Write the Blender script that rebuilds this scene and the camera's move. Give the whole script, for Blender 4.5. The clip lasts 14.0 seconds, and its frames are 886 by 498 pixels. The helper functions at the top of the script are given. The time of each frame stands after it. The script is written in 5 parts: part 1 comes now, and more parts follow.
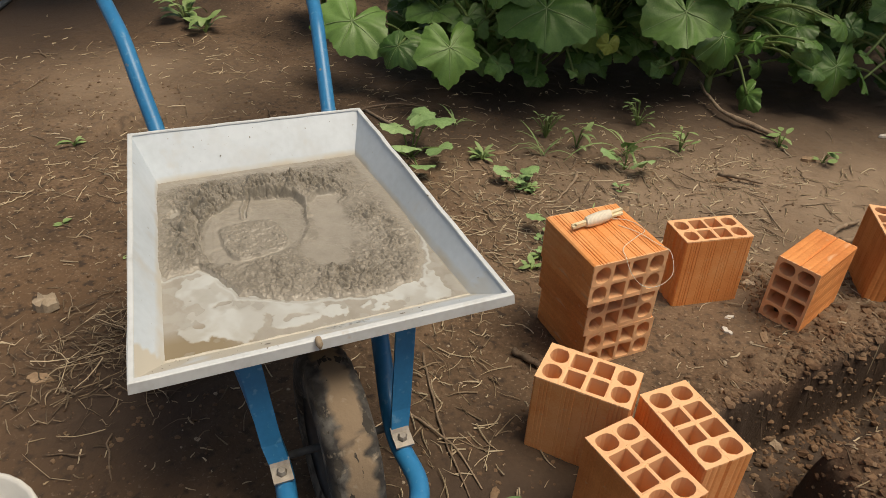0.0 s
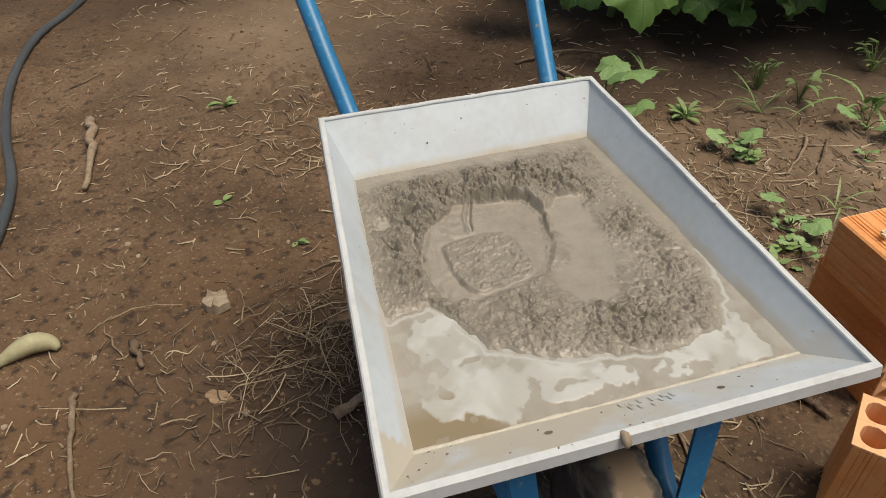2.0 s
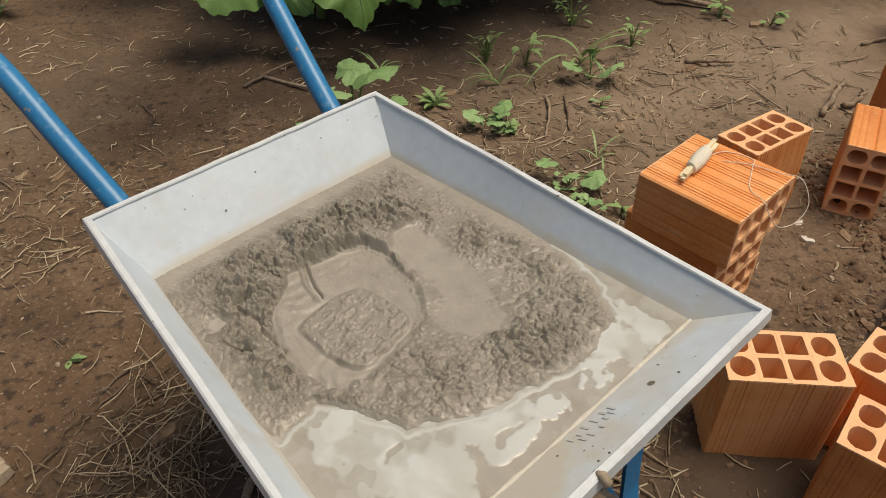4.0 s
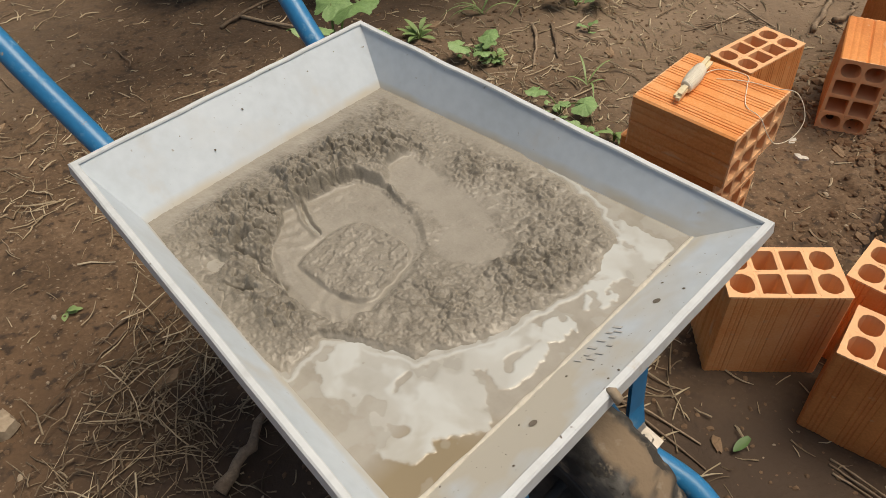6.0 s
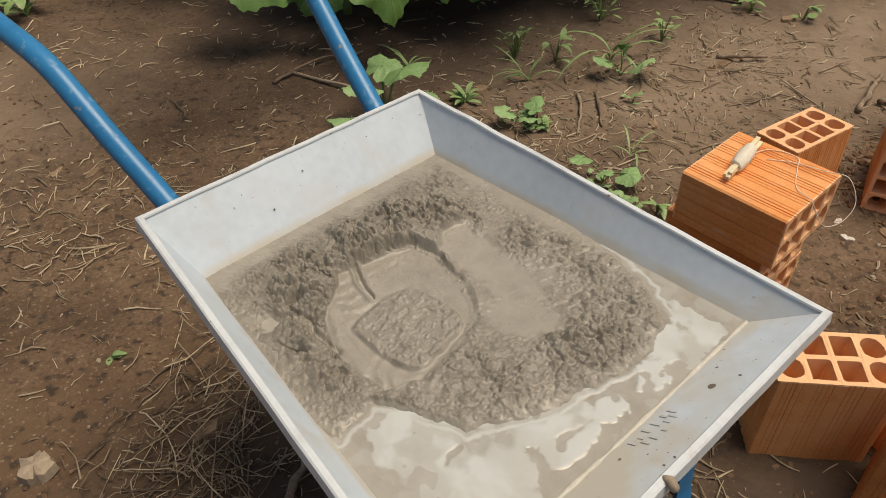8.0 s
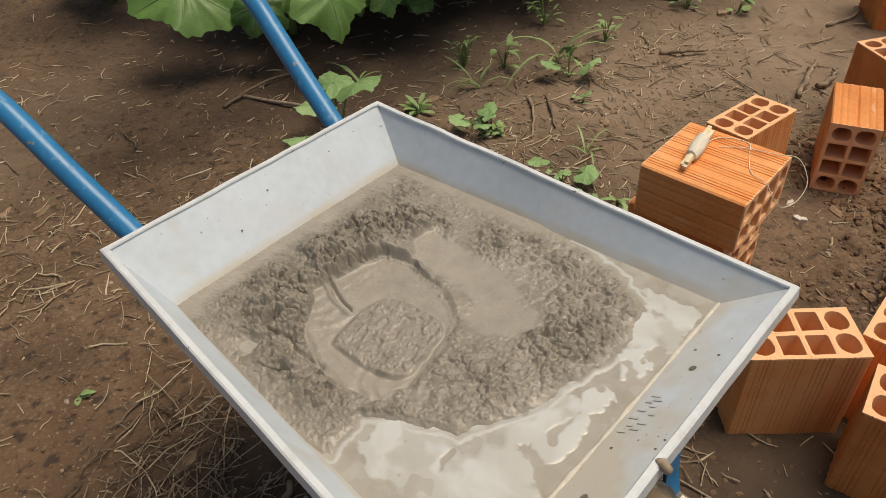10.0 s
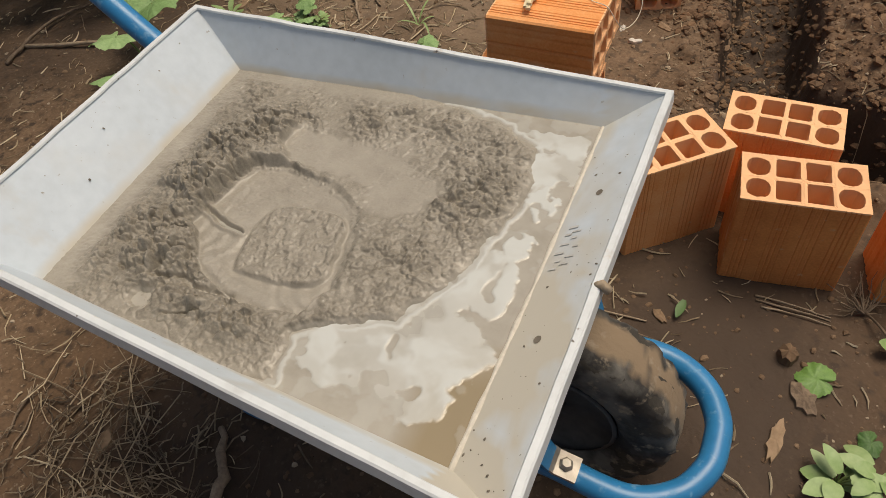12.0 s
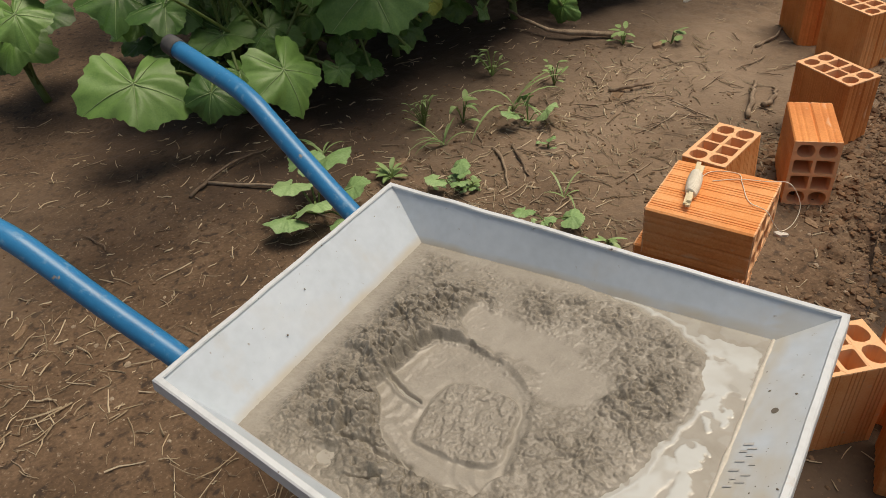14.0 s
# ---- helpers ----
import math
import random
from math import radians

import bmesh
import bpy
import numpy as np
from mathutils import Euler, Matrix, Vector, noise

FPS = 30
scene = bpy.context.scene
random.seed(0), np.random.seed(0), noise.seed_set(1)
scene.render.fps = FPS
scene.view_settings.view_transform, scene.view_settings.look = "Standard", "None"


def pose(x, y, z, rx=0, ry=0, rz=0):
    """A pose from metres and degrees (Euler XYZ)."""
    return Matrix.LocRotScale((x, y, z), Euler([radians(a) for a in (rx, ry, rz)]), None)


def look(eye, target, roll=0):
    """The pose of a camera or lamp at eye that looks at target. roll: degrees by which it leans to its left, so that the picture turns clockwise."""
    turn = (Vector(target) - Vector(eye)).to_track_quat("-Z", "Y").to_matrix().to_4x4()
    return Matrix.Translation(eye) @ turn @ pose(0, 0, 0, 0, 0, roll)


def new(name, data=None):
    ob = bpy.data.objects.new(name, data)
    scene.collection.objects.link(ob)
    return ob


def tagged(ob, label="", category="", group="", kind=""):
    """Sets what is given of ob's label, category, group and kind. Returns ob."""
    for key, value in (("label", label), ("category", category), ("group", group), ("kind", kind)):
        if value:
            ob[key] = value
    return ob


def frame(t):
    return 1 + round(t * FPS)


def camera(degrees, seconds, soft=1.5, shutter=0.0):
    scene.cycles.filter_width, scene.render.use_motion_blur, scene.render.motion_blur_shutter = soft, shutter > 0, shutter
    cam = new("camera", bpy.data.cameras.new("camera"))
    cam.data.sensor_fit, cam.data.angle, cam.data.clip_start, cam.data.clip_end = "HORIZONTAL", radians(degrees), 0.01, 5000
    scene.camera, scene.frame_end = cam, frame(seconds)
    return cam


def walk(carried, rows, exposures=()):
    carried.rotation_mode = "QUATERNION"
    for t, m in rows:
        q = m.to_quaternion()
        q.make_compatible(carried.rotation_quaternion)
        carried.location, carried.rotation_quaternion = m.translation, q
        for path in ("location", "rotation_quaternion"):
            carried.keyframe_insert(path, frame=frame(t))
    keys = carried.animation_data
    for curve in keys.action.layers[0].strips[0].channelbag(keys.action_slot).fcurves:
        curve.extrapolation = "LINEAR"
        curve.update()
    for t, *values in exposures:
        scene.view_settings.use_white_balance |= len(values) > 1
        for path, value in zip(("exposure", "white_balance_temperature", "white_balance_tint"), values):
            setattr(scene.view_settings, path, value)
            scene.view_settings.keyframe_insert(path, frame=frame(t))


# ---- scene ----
cam = camera(62.5, 14.0, soft=0.8)
PATH = [
    (0, (0.139, -0.023, 1.18), (0.036, 1.618, 0.042), 3.0),
    (0.5, (-0.039, 0.065, 1.169), (-0.233, 1.707, 0.044), 4.3),
    (1, (-0.099, 0.083, 1.165), (-0.368, 1.688, 0.003), 4.5),
    (1.5, (-0.139, 0.15, 1.162), (-0.493, 1.729, -0.014), 1.8),
    (2, (-0.16, 0.276, 1.111), (-0.511, 1.76, -0.184), -2.3),
    (2.5, (-0.199, 0.363, 1.109), (-0.275, 1.854, -0.222), 0.5),
    (3, (-0.264, 0.423, 1.097), (0.064, 1.881, -0.232), -0.2),
    (5.3, (-0.332, 0.425, 1.087), (0.049, 1.88, -0.231), -3.3),
    (5.5, (-0.329, 0.424, 1.084), (0.067, 1.866, -0.244), -3.6),
    (6, (-0.335, 0.427, 1.071), (0.02, 1.772, -0.365), -3.7),
    (6.5, (-0.351, 0.439, 1.067), (0.002, 1.725, -0.424), -2.0),
    (7, (-0.358, 0.446, 1.071), (0.006, 1.731, -0.418), -0.8),
    (7.5, (-0.366, 0.456, 1.084), (0.011, 1.82, -0.329), 0.4),
    (8, (-0.368, 0.446, 1.096), (-0.046, 1.902, -0.237), -2.4),
    (8.2, (-0.361, 0.445, 1.108), (-0.031, 1.921, -0.201), -2.3),
    (10.5, (-0.401, 0.443, 1.082), (0.05, 1.881, -0.233), -4.3),
    (11, (-0.407, 0.418, 1.072), (-0.153, 1.794, -0.357), -9.2),
    (11.5, (-0.403, 0.412, 1.061), (-0.157, 1.743, -0.411), -12.4),
    (12, (-0.439, 0.48, 1.045), (0.251, 1.58, -0.477), -8.3),
    (12.5, (-0.419, 0.478, 1.067), (0.495, 1.503, -0.387), -5.0),
    (13, (-0.404, 0.479, 1.101), (0.609, 1.602, -0.207), -7.3),
    (13.5, (-0.476, 0.518, 1.111), (0.385, 1.786, -0.174), -5.8),
    (14, (-0.517, 0.537, 1.144), (0.126, 1.971, -0.093), -7.4),
]
walk(cam, [(t, look(eye, target, roll)) for t, eye, target, roll in PATH], [(0, 0.12, 8100, 9), (1.0, 0.14, 7650, 9), (3.0, 0.09, 7850, 9), (14.0, 0.09, 7900, 10)])

# ---- daylight: thin overcast, soft light from high behind the walk ----
world = bpy.data.worlds.new("sky")
scene.world = world
world.use_nodes = True
wn = world.node_tree.nodes
sky = wn.new("ShaderNodeTexSky")
sky.sky_type, sky.sun_disc = "NISHITA", False
sky.sun_elevation, sky.sun_rotation = radians(71), radians(97)
sky.dust_density, sky.air_density = 4.0, 1.0
world.node_tree.links.new(sky.outputs[0], wn["Background"].inputs[0])
wn["Background"].inputs[1].default_value = 0.078
sun = new("sun", bpy.data.lights.new("sun", "SUN"))
sun.data.energy, sun.data.angle, sun.data.color = 2.2, radians(34), (1.0, 0.97, 0.92)
sun.matrix_world = look((2.1, 0.95, 6.0), (0, 1.2, 0))


# ---- materials ----
def mat(name, colors, scale=8.0, rough=0.8, bump=0.3, fine=60.0, mix2=None, metal=0.0, island=0.0, obj=0.0, rough_var=0.1, distance=0.004, detail=8.0):
    """Noise-driven colour ramp at two scales with relief. colors: list of (position, rgb)."""
    m = bpy.data.materials.new(name)
    m.use_nodes = True
    nt = m.node_tree
    N, L = nt.nodes, nt.links
    b = N["Principled BSDF"]
    tc = N.new("ShaderNodeTexCoord")
    n1 = N.new("ShaderNodeTexNoise")
    n1.inputs["Scale"].default_value, n1.inputs["Detail"].default_value, n1.inputs["Roughness"].default_value = scale, detail, 0.6
    n2 = N.new("ShaderNodeTexNoise")
    n2.inputs["Scale"].default_value, n2.inputs["Detail"].default_value = fine, 6.0
    for n in (n1, n2):
        L.new(tc.outputs["Object"], n.inputs["Vector"])
    f = N.new("ShaderNodeMath")
    f.operation = "MULTIPLY_ADD"
    f.inputs[1].default_value = 0.65
    L.new(n1.outputs["Fac"], f.inputs[0])
    f2 = N.new("ShaderNodeMath")
    f2.operation, f2.inputs[1].default_value = "MULTIPLY", 0.35
    L.new(n2.outputs["Fac"], f2.inputs[0])
    L.new(f2.outputs[0], f.inputs[2])
    fac = f.outputs[0]
    if island or obj:
        src = N.new("ShaderNodeNewGeometry").outputs["Random Per Island"] if island else N.new("ShaderNodeObjectInfo").outputs["Random"]
        g = N.new("ShaderNodeMath")
        g.operation, g.inputs[1].default_value = "MULTIPLY_ADD", island or obj
        L.new(src, g.inputs[0])
        L.new(fac, g.inputs[2])
        g2 = N.new("ShaderNodeMath")
        g2.operation, g2.inputs[1].default_value = "SUBTRACT", 0.5 * (island or obj)
        L.new(g.outputs[0], g2.inputs[0])
        fac = g2.outputs[0]
    r = N.new("ShaderNodeValToRGB")
    while len(r.color_ramp.elements) < len(colors):
        r.color_ramp.elements.new(0.5)
    for e, (p, c) in zip(r.color_ramp.elements, colors):
        e.position, e.color = p, (*c, 1)
    L.new(fac, r.inputs[0])
    L.new(r.outputs[0], b.inputs["Base Color"])
    rr = N.new("ShaderNodeMapRange")
    rr.inputs["To Min"].default_value, rr.inputs["To Max"].default_value = rough - rough_var, min(1, rough + rough_var)
    L.new(n2.outputs["Fac"], rr.inputs[0])
    L.new(rr.outputs[0], b.inputs["Roughness"])
    b.inputs["Metallic"].default_value = metal
    bp = N.new("ShaderNodeBump")
    bp.inputs["Strength"].default_value, bp.inputs["Distance"].default_value = bump, distance
    L.new(f.outputs[0], bp.inputs["Height"])
    L.new(bp.outputs[0], b.inputs["Normal"])
    m["ramp"], m["bsdf"] = r.name, b.name
    return m


def stain(m, color, scale, low, high, rough=None, attr=None, seed=0.0, stretch=None):
    """Lay a second colour over a material where a noise (or a mesh attribute) passes a threshold."""
    nt = m.node_tree
    N, L = nt.nodes, nt.links
    b = N["Principled BSDF"]
    old = b.inputs["Base Color"].links[0].from_socket
    if attr:
        a = N.new("ShaderNodeAttribute")
        a.attribute_name = attr
        src = a.outputs["Fac"]
    else:
        tc, mp, n = N.new("ShaderNodeTexCoord"), N.new("ShaderNodeMapping"), N.new("ShaderNodeTexNoise")
        mp.inputs["Location"].default_value = (seed, seed * 0.7, seed * 1.3)
        if stretch:
            mp.inputs["Scale"].default_value = stretch
        n.inputs["Scale"].default_value, n.inputs["Detail"].default_value = scale, 7.0
        L.new(tc.outputs["Object"], mp.inputs[0])
        L.new(mp.outputs[0], n.inputs["Vector"])
        src = n.outputs["Fac"]
    k = N.new("ShaderNodeMapRange")
    k.inputs["From Min"].default_value, k.inputs["From Max"].default_value = low, high
    L.new(src, k.inputs[0])
    mx = N.new("ShaderNodeMix")
    mx.data_type = "RGBA"
    L.new(k.outputs[0], mx.inputs["Factor"])
    L.new(old, mx.inputs["A"])
    mx.inputs["B"].default_value = (*color, 1)
    L.new(mx.outputs["Result"], b.inputs["Base Color"])
    if rough is not None:
        ro = b.inputs["Roughness"].links[0].from_socket
        mr = N.new("ShaderNodeMix")
        L.new(k.outputs[0], mr.inputs["Factor"])
        L.new(ro, mr.inputs["A"])
        mr.inputs["B"].default_value = rough
        L.new(mr.outputs["Result"], b.inputs["Roughness"])
    return m


SOIL = mat("soil", [(0.28, (0.048, 0.029, 0.017)), (0.47, (0.112, 0.069, 0.040)), (0.58, (0.170, 0.109, 0.067)), (0.75, (0.27, 0.188, 0.124))], 3.5, 0.92, 0.8, 110.0, distance=0.010)
stain(SOIL, (0.142, 0.082, 0.044), 0.9, 0.50, 0.70, seed=3.0)
# small dark spots painted as the shade in the soil's crevices
stain(SOIL, (0.050, 0.032, 0.021), 38, 0.54, 0.66, seed=5.0)
stain(SOIL, (0.27, 0.205, 0.145), 120, 0.61, 0.70, seed=8.0)
stain(SOIL, (0.150, 0.080, 0.046), 0, 0.25, 0.9, attr="dug")
# moist trench soil, plus shade under plants and beside the tyre put into colour
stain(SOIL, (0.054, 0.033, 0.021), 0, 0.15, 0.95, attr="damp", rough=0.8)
stain(SOIL, (0.26, 0.190, 0.134), 0, 0.1, 1.0, attr="dry")
STRAW = mat("dry_straw", [(0.20, (0.20, 0.145, 0.095)), (0.45, (0.40, 0.31, 0.205)), (0.75, (0.64, 0.54, 0.39))], 20, 0.85, 0.1, 200, island=0.6)
CLOD = mat("clods", [(0.25, (0.095, 0.057, 0.034)), (0.55, (0.165, 0.103, 0.062)), (0.85, (0.25, 0.168, 0.108))], 60, 0.95, 0.5, 150, island=0.35)
SPOIL = mat("fresh_dug_clods", [(0.25, (0.085, 0.046, 0.025)), (0.55, (0.155, 0.088, 0.049)), (0.85, (0.235, 0.148, 0.088))], 60, 0.95, 0.5, 150, island=0.45)
TWIG = mat("twig_bark", [(0.3, (0.11, 0.075, 0.052)), (0.52, (0.24, 0.175, 0.122)), (0.75, (0.42, 0.33, 0.24))], 40, 0.85, 0.5, 220, obj=0.25, distance=0.002)
CLAY = mat("fired_clay", [(0.25, (0.60, 0.19, 0.050)), (0.5, (0.81, 0.32, 0.102)), (0.75, (0.89, 0.48, 0.225))], 9, 0.78, 0.25, 240, obj=0.3, distance=0.0015)
stain(CLAY, (0.72, 0.44, 0.26), 60, 0.66, 0.80, seed=2.0)
stain(CLAY, (0.52, 0.155, 0.036), 10, 0.60, 0.80, seed=7.0, stretch=(1, 1, 0.4))
stain(CLAY, (0.78, 0.52, 0.34), 26, 0.66, 0.76, seed=11.0, stretch=(1, 1, 0.3))
stain(CLAY, (0.92, 0.57, 0.33), 0, 0.0, 1.3, attr="cut", rough=0.9)
PAINT = mat("white_tray_paint", [(0.3, (0.455, 0.525, 0.59)), (0.5, (0.525, 0.60, 0.675)), (0.7, (0.59, 0.665, 0.74))], 5, 0.45, 0.12, 70, distance=0.001)
stain(PAINT, (0.53, 0.565, 0.59), 9, 0.56, 0.80, seed=4.0, rough=0.8)
stain(PAINT, (0.30, 0.30, 0.29), 95, 0.70, 0.76, seed=9.0, rough=0.85)
stain(PAINT, (0.50, 0.52, 0.53), 16, 0.62, 0.76, seed=21.0, rough=0.8, stretch=(1, 1, 0.35))
stain(PAINT, (0.50, 0.475, 0.415), 0, 0.2, 0.8, attr="grime", rough=0.8)
EDGE = mat("worn_rim_paint", [(0.3, (0.50, 0.53, 0.55)), (0.5, (0.61, 0.655, 0.69)), (0.7, (0.68, 0.725, 0.76))], 14, 0.5, 0.2, 90, distance=0.001)
stain(EDGE, (0.45, 0.34, 0.24), 22, 0.66, 0.78, seed=1.0, rough=0.85)
stain(EDGE, (0.15, 0.13, 0.12), 60, 0.70, 0.74, seed=5.0, rough=0.85)
BLUE = mat("blue_enamel", [(0.3, (0.012, 0.16, 0.36)), (0.55, (0.018, 0.205, 0.45)), (0.8, (0.035, 0.25, 0.50))], 6, 0.33, 0.1, 90, distance=0.001)
stain(BLUE, (0.33, 0.28, 0.22), 22, 0.70, 0.72, seed=6.0, rough=0.9)
stain(BLUE, (0.10, 0.29, 0.50), 75, 0.60, 0.70, seed=16.0, rough=0.6)
FLECK = mat("dried_mud_fleck", [(0.3, (0.10, 0.085, 0.068)), (0.7, (0.22, 0.19, 0.155))], 90, 0.9, 0.3)
CREAM = mat("cream_cement_crust", [(0.3, (0.48, 0.45, 0.39)), (0.7, (0.66, 0.63, 0.56))], 60, 0.85, 0.5, 200, distance=0.001)
STAMP = mat("stamped_grime", [(0.3, (0.42, 0.41, 0.39)), (0.7, (0.55, 0.56, 0.56))], 60, 0.8, 0.2)
GREY = mat("grey_grip_rubber", [(0.3, (0.04, 0.042, 0.045)), (0.7, (0.09, 0.092, 0.095))], 30, 0.7, 0.2)
RUBBER = mat("tyre_rubber", [(0.3, (0.018, 0.017, 0.017)), (0.6, (0.035, 0.033, 0.032)), (0.8, (0.06, 0.056, 0.052))], 20, 0.85, 0.8, 140)
stain(RUBBER, (0.13, 0.125, 0.115), 26, 0.42, 0.62, seed=2.0, rough=0.95)
stain(RUBBER, (0.235, 0.175, 0.120), 0, 0.40, 0.58, attr="mud", rough=0.98)
stain(RUBBER, (0.045, 0.040, 0.034), 24, 0.615, 0.63, seed=12.0, stretch=(1, 2.2, 1))
stain(RUBBER, (0.30, 0.25, 0.19), 55, 0.60, 0.74, seed=6.0, rough=0.98)
STEEL = mat("dirty_steel", [(0.3, (0.24, 0.21, 0.18)), (0.7, (0.48, 0.45, 0.41))], 50, 0.5, 0.2, metal=0.7)
MORTAR = mat("wet_mortar", [(0.3, (0.115, 0.101, 0.080)), (0.48, (0.205, 0.184, 0.150)), (0.72, (0.31, 0.284, 0.240))], 60, 0.5, 0.5, 420, rough_var=0.28, distance=0.0014)
stain(MORTAR, (0.33, 0.31, 0.275), 110, 0.66, 0.74, seed=4.0)
stain(MORTAR, (0.40, 0.372, 0.325), 0, 0.15, 1.1, attr="wet", rough=0.24)
WATER = mat("cement_water", [(0.3, (0.29, 0.27, 0.23)), (0.5, (0.36, 0.34, 0.30)), (0.75, (0.42, 0.40, 0.36))], 12, 0.13, 0.03, 60, rough_var=0.06, distance=0.001)
stain(WATER, (0.27, 0.22, 0.145), 0, 0.3, 1.0, attr="murk")
stain(WATER, (0.51, 0.535, 0.53), 0, 0.1, 1.0, attr="foam", rough=0.6)
LEAF = mat("squash_leaf", [(0.25, (0.050, 0.125, 0.028)), (0.5, (0.085, 0.190, 0.042)), (0.75, (0.140, 0.27, 0.068))], 9, 0.45, 0.4, 55, obj=0.5, distance=0.004)
LEAF2 = mat("yellowing_leaf", [(0.25, (0.12, 0.17, 0.02)), (0.5, (0.20, 0.26, 0.04)), (0.75, (0.30, 0.33, 0.07))], 12, 0.55, 0.3, 55)
WEED = mat("weed_leaf", [(0.25, (0.13, 0.22, 0.07)), (0.5, (0.22, 0.34, 0.125)), (0.75, (0.33, 0.43, 0.21))], 20, 0.5, 0.2, 120, island=0.35)
STEM = mat("green_stem", [(0.25, (0.10, 0.16, 0.045)), (0.75, (0.19, 0.27, 0.09))], 20, 0.6, 0.2)
VEIN = mat("leaf_vein", [(0.3, (0.19, 0.30, 0.12)), (0.7, (0.26, 0.36, 0.17))], 20, 0.6, 0.1)
PALEWOOD = mat("pale_whittled_wood", [(0.3, (0.66, 0.56, 0.36)), (0.7, (0.82, 0.73, 0.52))], 60, 0.8, 0.2, 200, distance=0.0005)
STRING = mat("cream_string", [(0.3, (0.70, 0.64, 0.52)), (0.7, (0.86, 0.82, 0.72))], 120, 0.9, 0.1, 400, distance=0.0004)
WHITE = mat("white_scrap", [(0.3, (0.55, 0.52, 0.47)), (0.7, (0.76, 0.74, 0.70))], 40, 0.6, 0.2)
HOSE = mat("dark_hose", [(0.3, (0.045, 0.055, 0.065)), (0.7, (0.10, 0.115, 0.13))], 8, 0.45, 0.1)
STONE = mat("pale_stone", [(0.3, (0.26, 0.20, 0.14)), (0.7, (0.46, 0.38, 0.29))], 30, 0.9, 0.5, 120)
DRYLEAF = mat("dry_leaf", [(0.3, (0.17, 0.105, 0.06)), (0.7, (0.36, 0.25, 0.16))], 25, 0.8, 0.3, 120, obj=0.3)
PEEL = mat("pale_peel", [(0.3, (0.33, 0.31, 0.18)), (0.7, (0.53, 0.50, 0.33))], 25, 0.6, 0.3, 120)
PLASTIC = mat("white_plastic", [(0.3, (0.62, 0.62, 0.60)), (0.7, (0.72, 0.72, 0.70))], 6, 0.4, 0.05)


# ---- mesh helpers ----
def mesh_of(name, verts, faces, material, smooth=True):
    me = bpy.data.meshes.new(name)
    me.from_pydata([tuple(v) for v in verts], [], faces)
    me.materials.append(material)
    if smooth:
        me.polygons.foreach_set("use_smooth", [True] * len(me.polygons))
    me.update()
    return me


def thing(name, data, m=None, parent=None, label="", category="", group="", kind=""):
    ob = new(name, data)
    if parent is not None:
        ob.parent = parent
    if m is not None:
        ob.matrix_basis = m
    return tagged(ob, label, category, group, kind)


def tube(path, radii, sides=10, caps=True):
    """Verts and faces of a tube along a path; radii one number or one per point."""
    P = [Vector(p) for p in path]
    R = radii if isinstance(radii, (list, tuple)) else [radii] * len(P)
    V, F = [], []
    side = None
    for i, p in enumerate(P):
        d = (P[min(i + 1, len(P) - 1)] - P[max(i - 1, 0)]).normalized()
        if side is None:
            side = d.orthogonal().normalized()
        side = (side - d * side.dot(d)).normalized()
        up = d.cross(side)
        for k in range(sides):
            a = 2 * math.pi * k / sides
            V.append(p + (side * math.cos(a) + up * math.sin(a)) * R[i])
    for i in range(len(P) - 1):
        for k in range(sides):
            a, b = i * sides + k, i * sides + (k + 1) % sides
            F.append((a, b, b + sides, a + sides))
    if caps:
        F.append(tuple(range(sides))[::-1])
        F.append(tuple(range((len(P) - 1) * sides, len(P) * sides)))
    return V, F


def smooth_path(pts, n=8):
    """Catmull-Rom through the points."""
    P = [Vector(p) for p in pts]
    P = [P[0] * 2 - P[1]] + P + [P[-1] * 2 - P[-2]]
    out = []
    for i in range(1, len(P) - 2):
        for k in range(n):
            t = k / n
            a, b, c, d = P[i - 1], P[i], P[i + 1], P[i + 2]
            out.append(0.5 * ((2 * b) + (c - a) * t + (2 * a - 5 * b + 4 * c - d) * t * t + (3 * b - a - 3 * c + d) * t ** 3))
    out.append(P[-2])
    return out


def merge(parts):
    V, F = [], []
    for v, f in parts:
        o = len(V)
        V += list(v)
        F += [tuple(i + o for i in q) for q in f]
    return V, F


def box(cx, cy, cz, sx, sy, sz):
    V = [(cx + sx * i / 2, cy + sy * j / 2, cz + sz * k / 2) for i in (-1, 1) for j in (-1, 1) for k in (-1, 1)]
    return V, [(0, 1, 3, 2), (4, 6, 7, 5), (0, 4, 5, 1), (2, 3, 7, 6), (0, 2, 6, 4), (1, 5, 7, 3)]


LAT = np.random.RandomState(5).rand(256, 256)


def vnoise(x, y, scale, seed=0):
    """Smooth value noise in 0..1 on arrays."""
    x, y = np.asarray(x) * scale + seed * 17.3, np.asarray(y) * scale + seed * 9.7
    i, j = np.floor(x).astype(int), np.floor(y).astype(int)
    u, v = x - i, y - j
    u, v = u * u * (3 - 2 * u), v * v * (3 - 2 * v)
    g = lambda a, b: LAT[a % 256, b % 256]
    return (g(i, j) * (1 - u) + g(i + 1, j) * u) * (1 - v) + (g(i, j + 1) * (1 - u) + g(i + 1, j + 1) * u) * v


def fnoise(x, y, scale, octaves=4, seed=0):
    s, a, t = 0, 1.0, 0
    for k in range(octaves):
        s, t = s + a * vnoise(x, y, scale * 2 ** k, seed + k), t + a
        a *= 0.5
    return s / t


def ss(a, b, x):
    t = np.clip((x - a) / (b - a), 0, 1)
    return t * t * (3 - 2 * t)


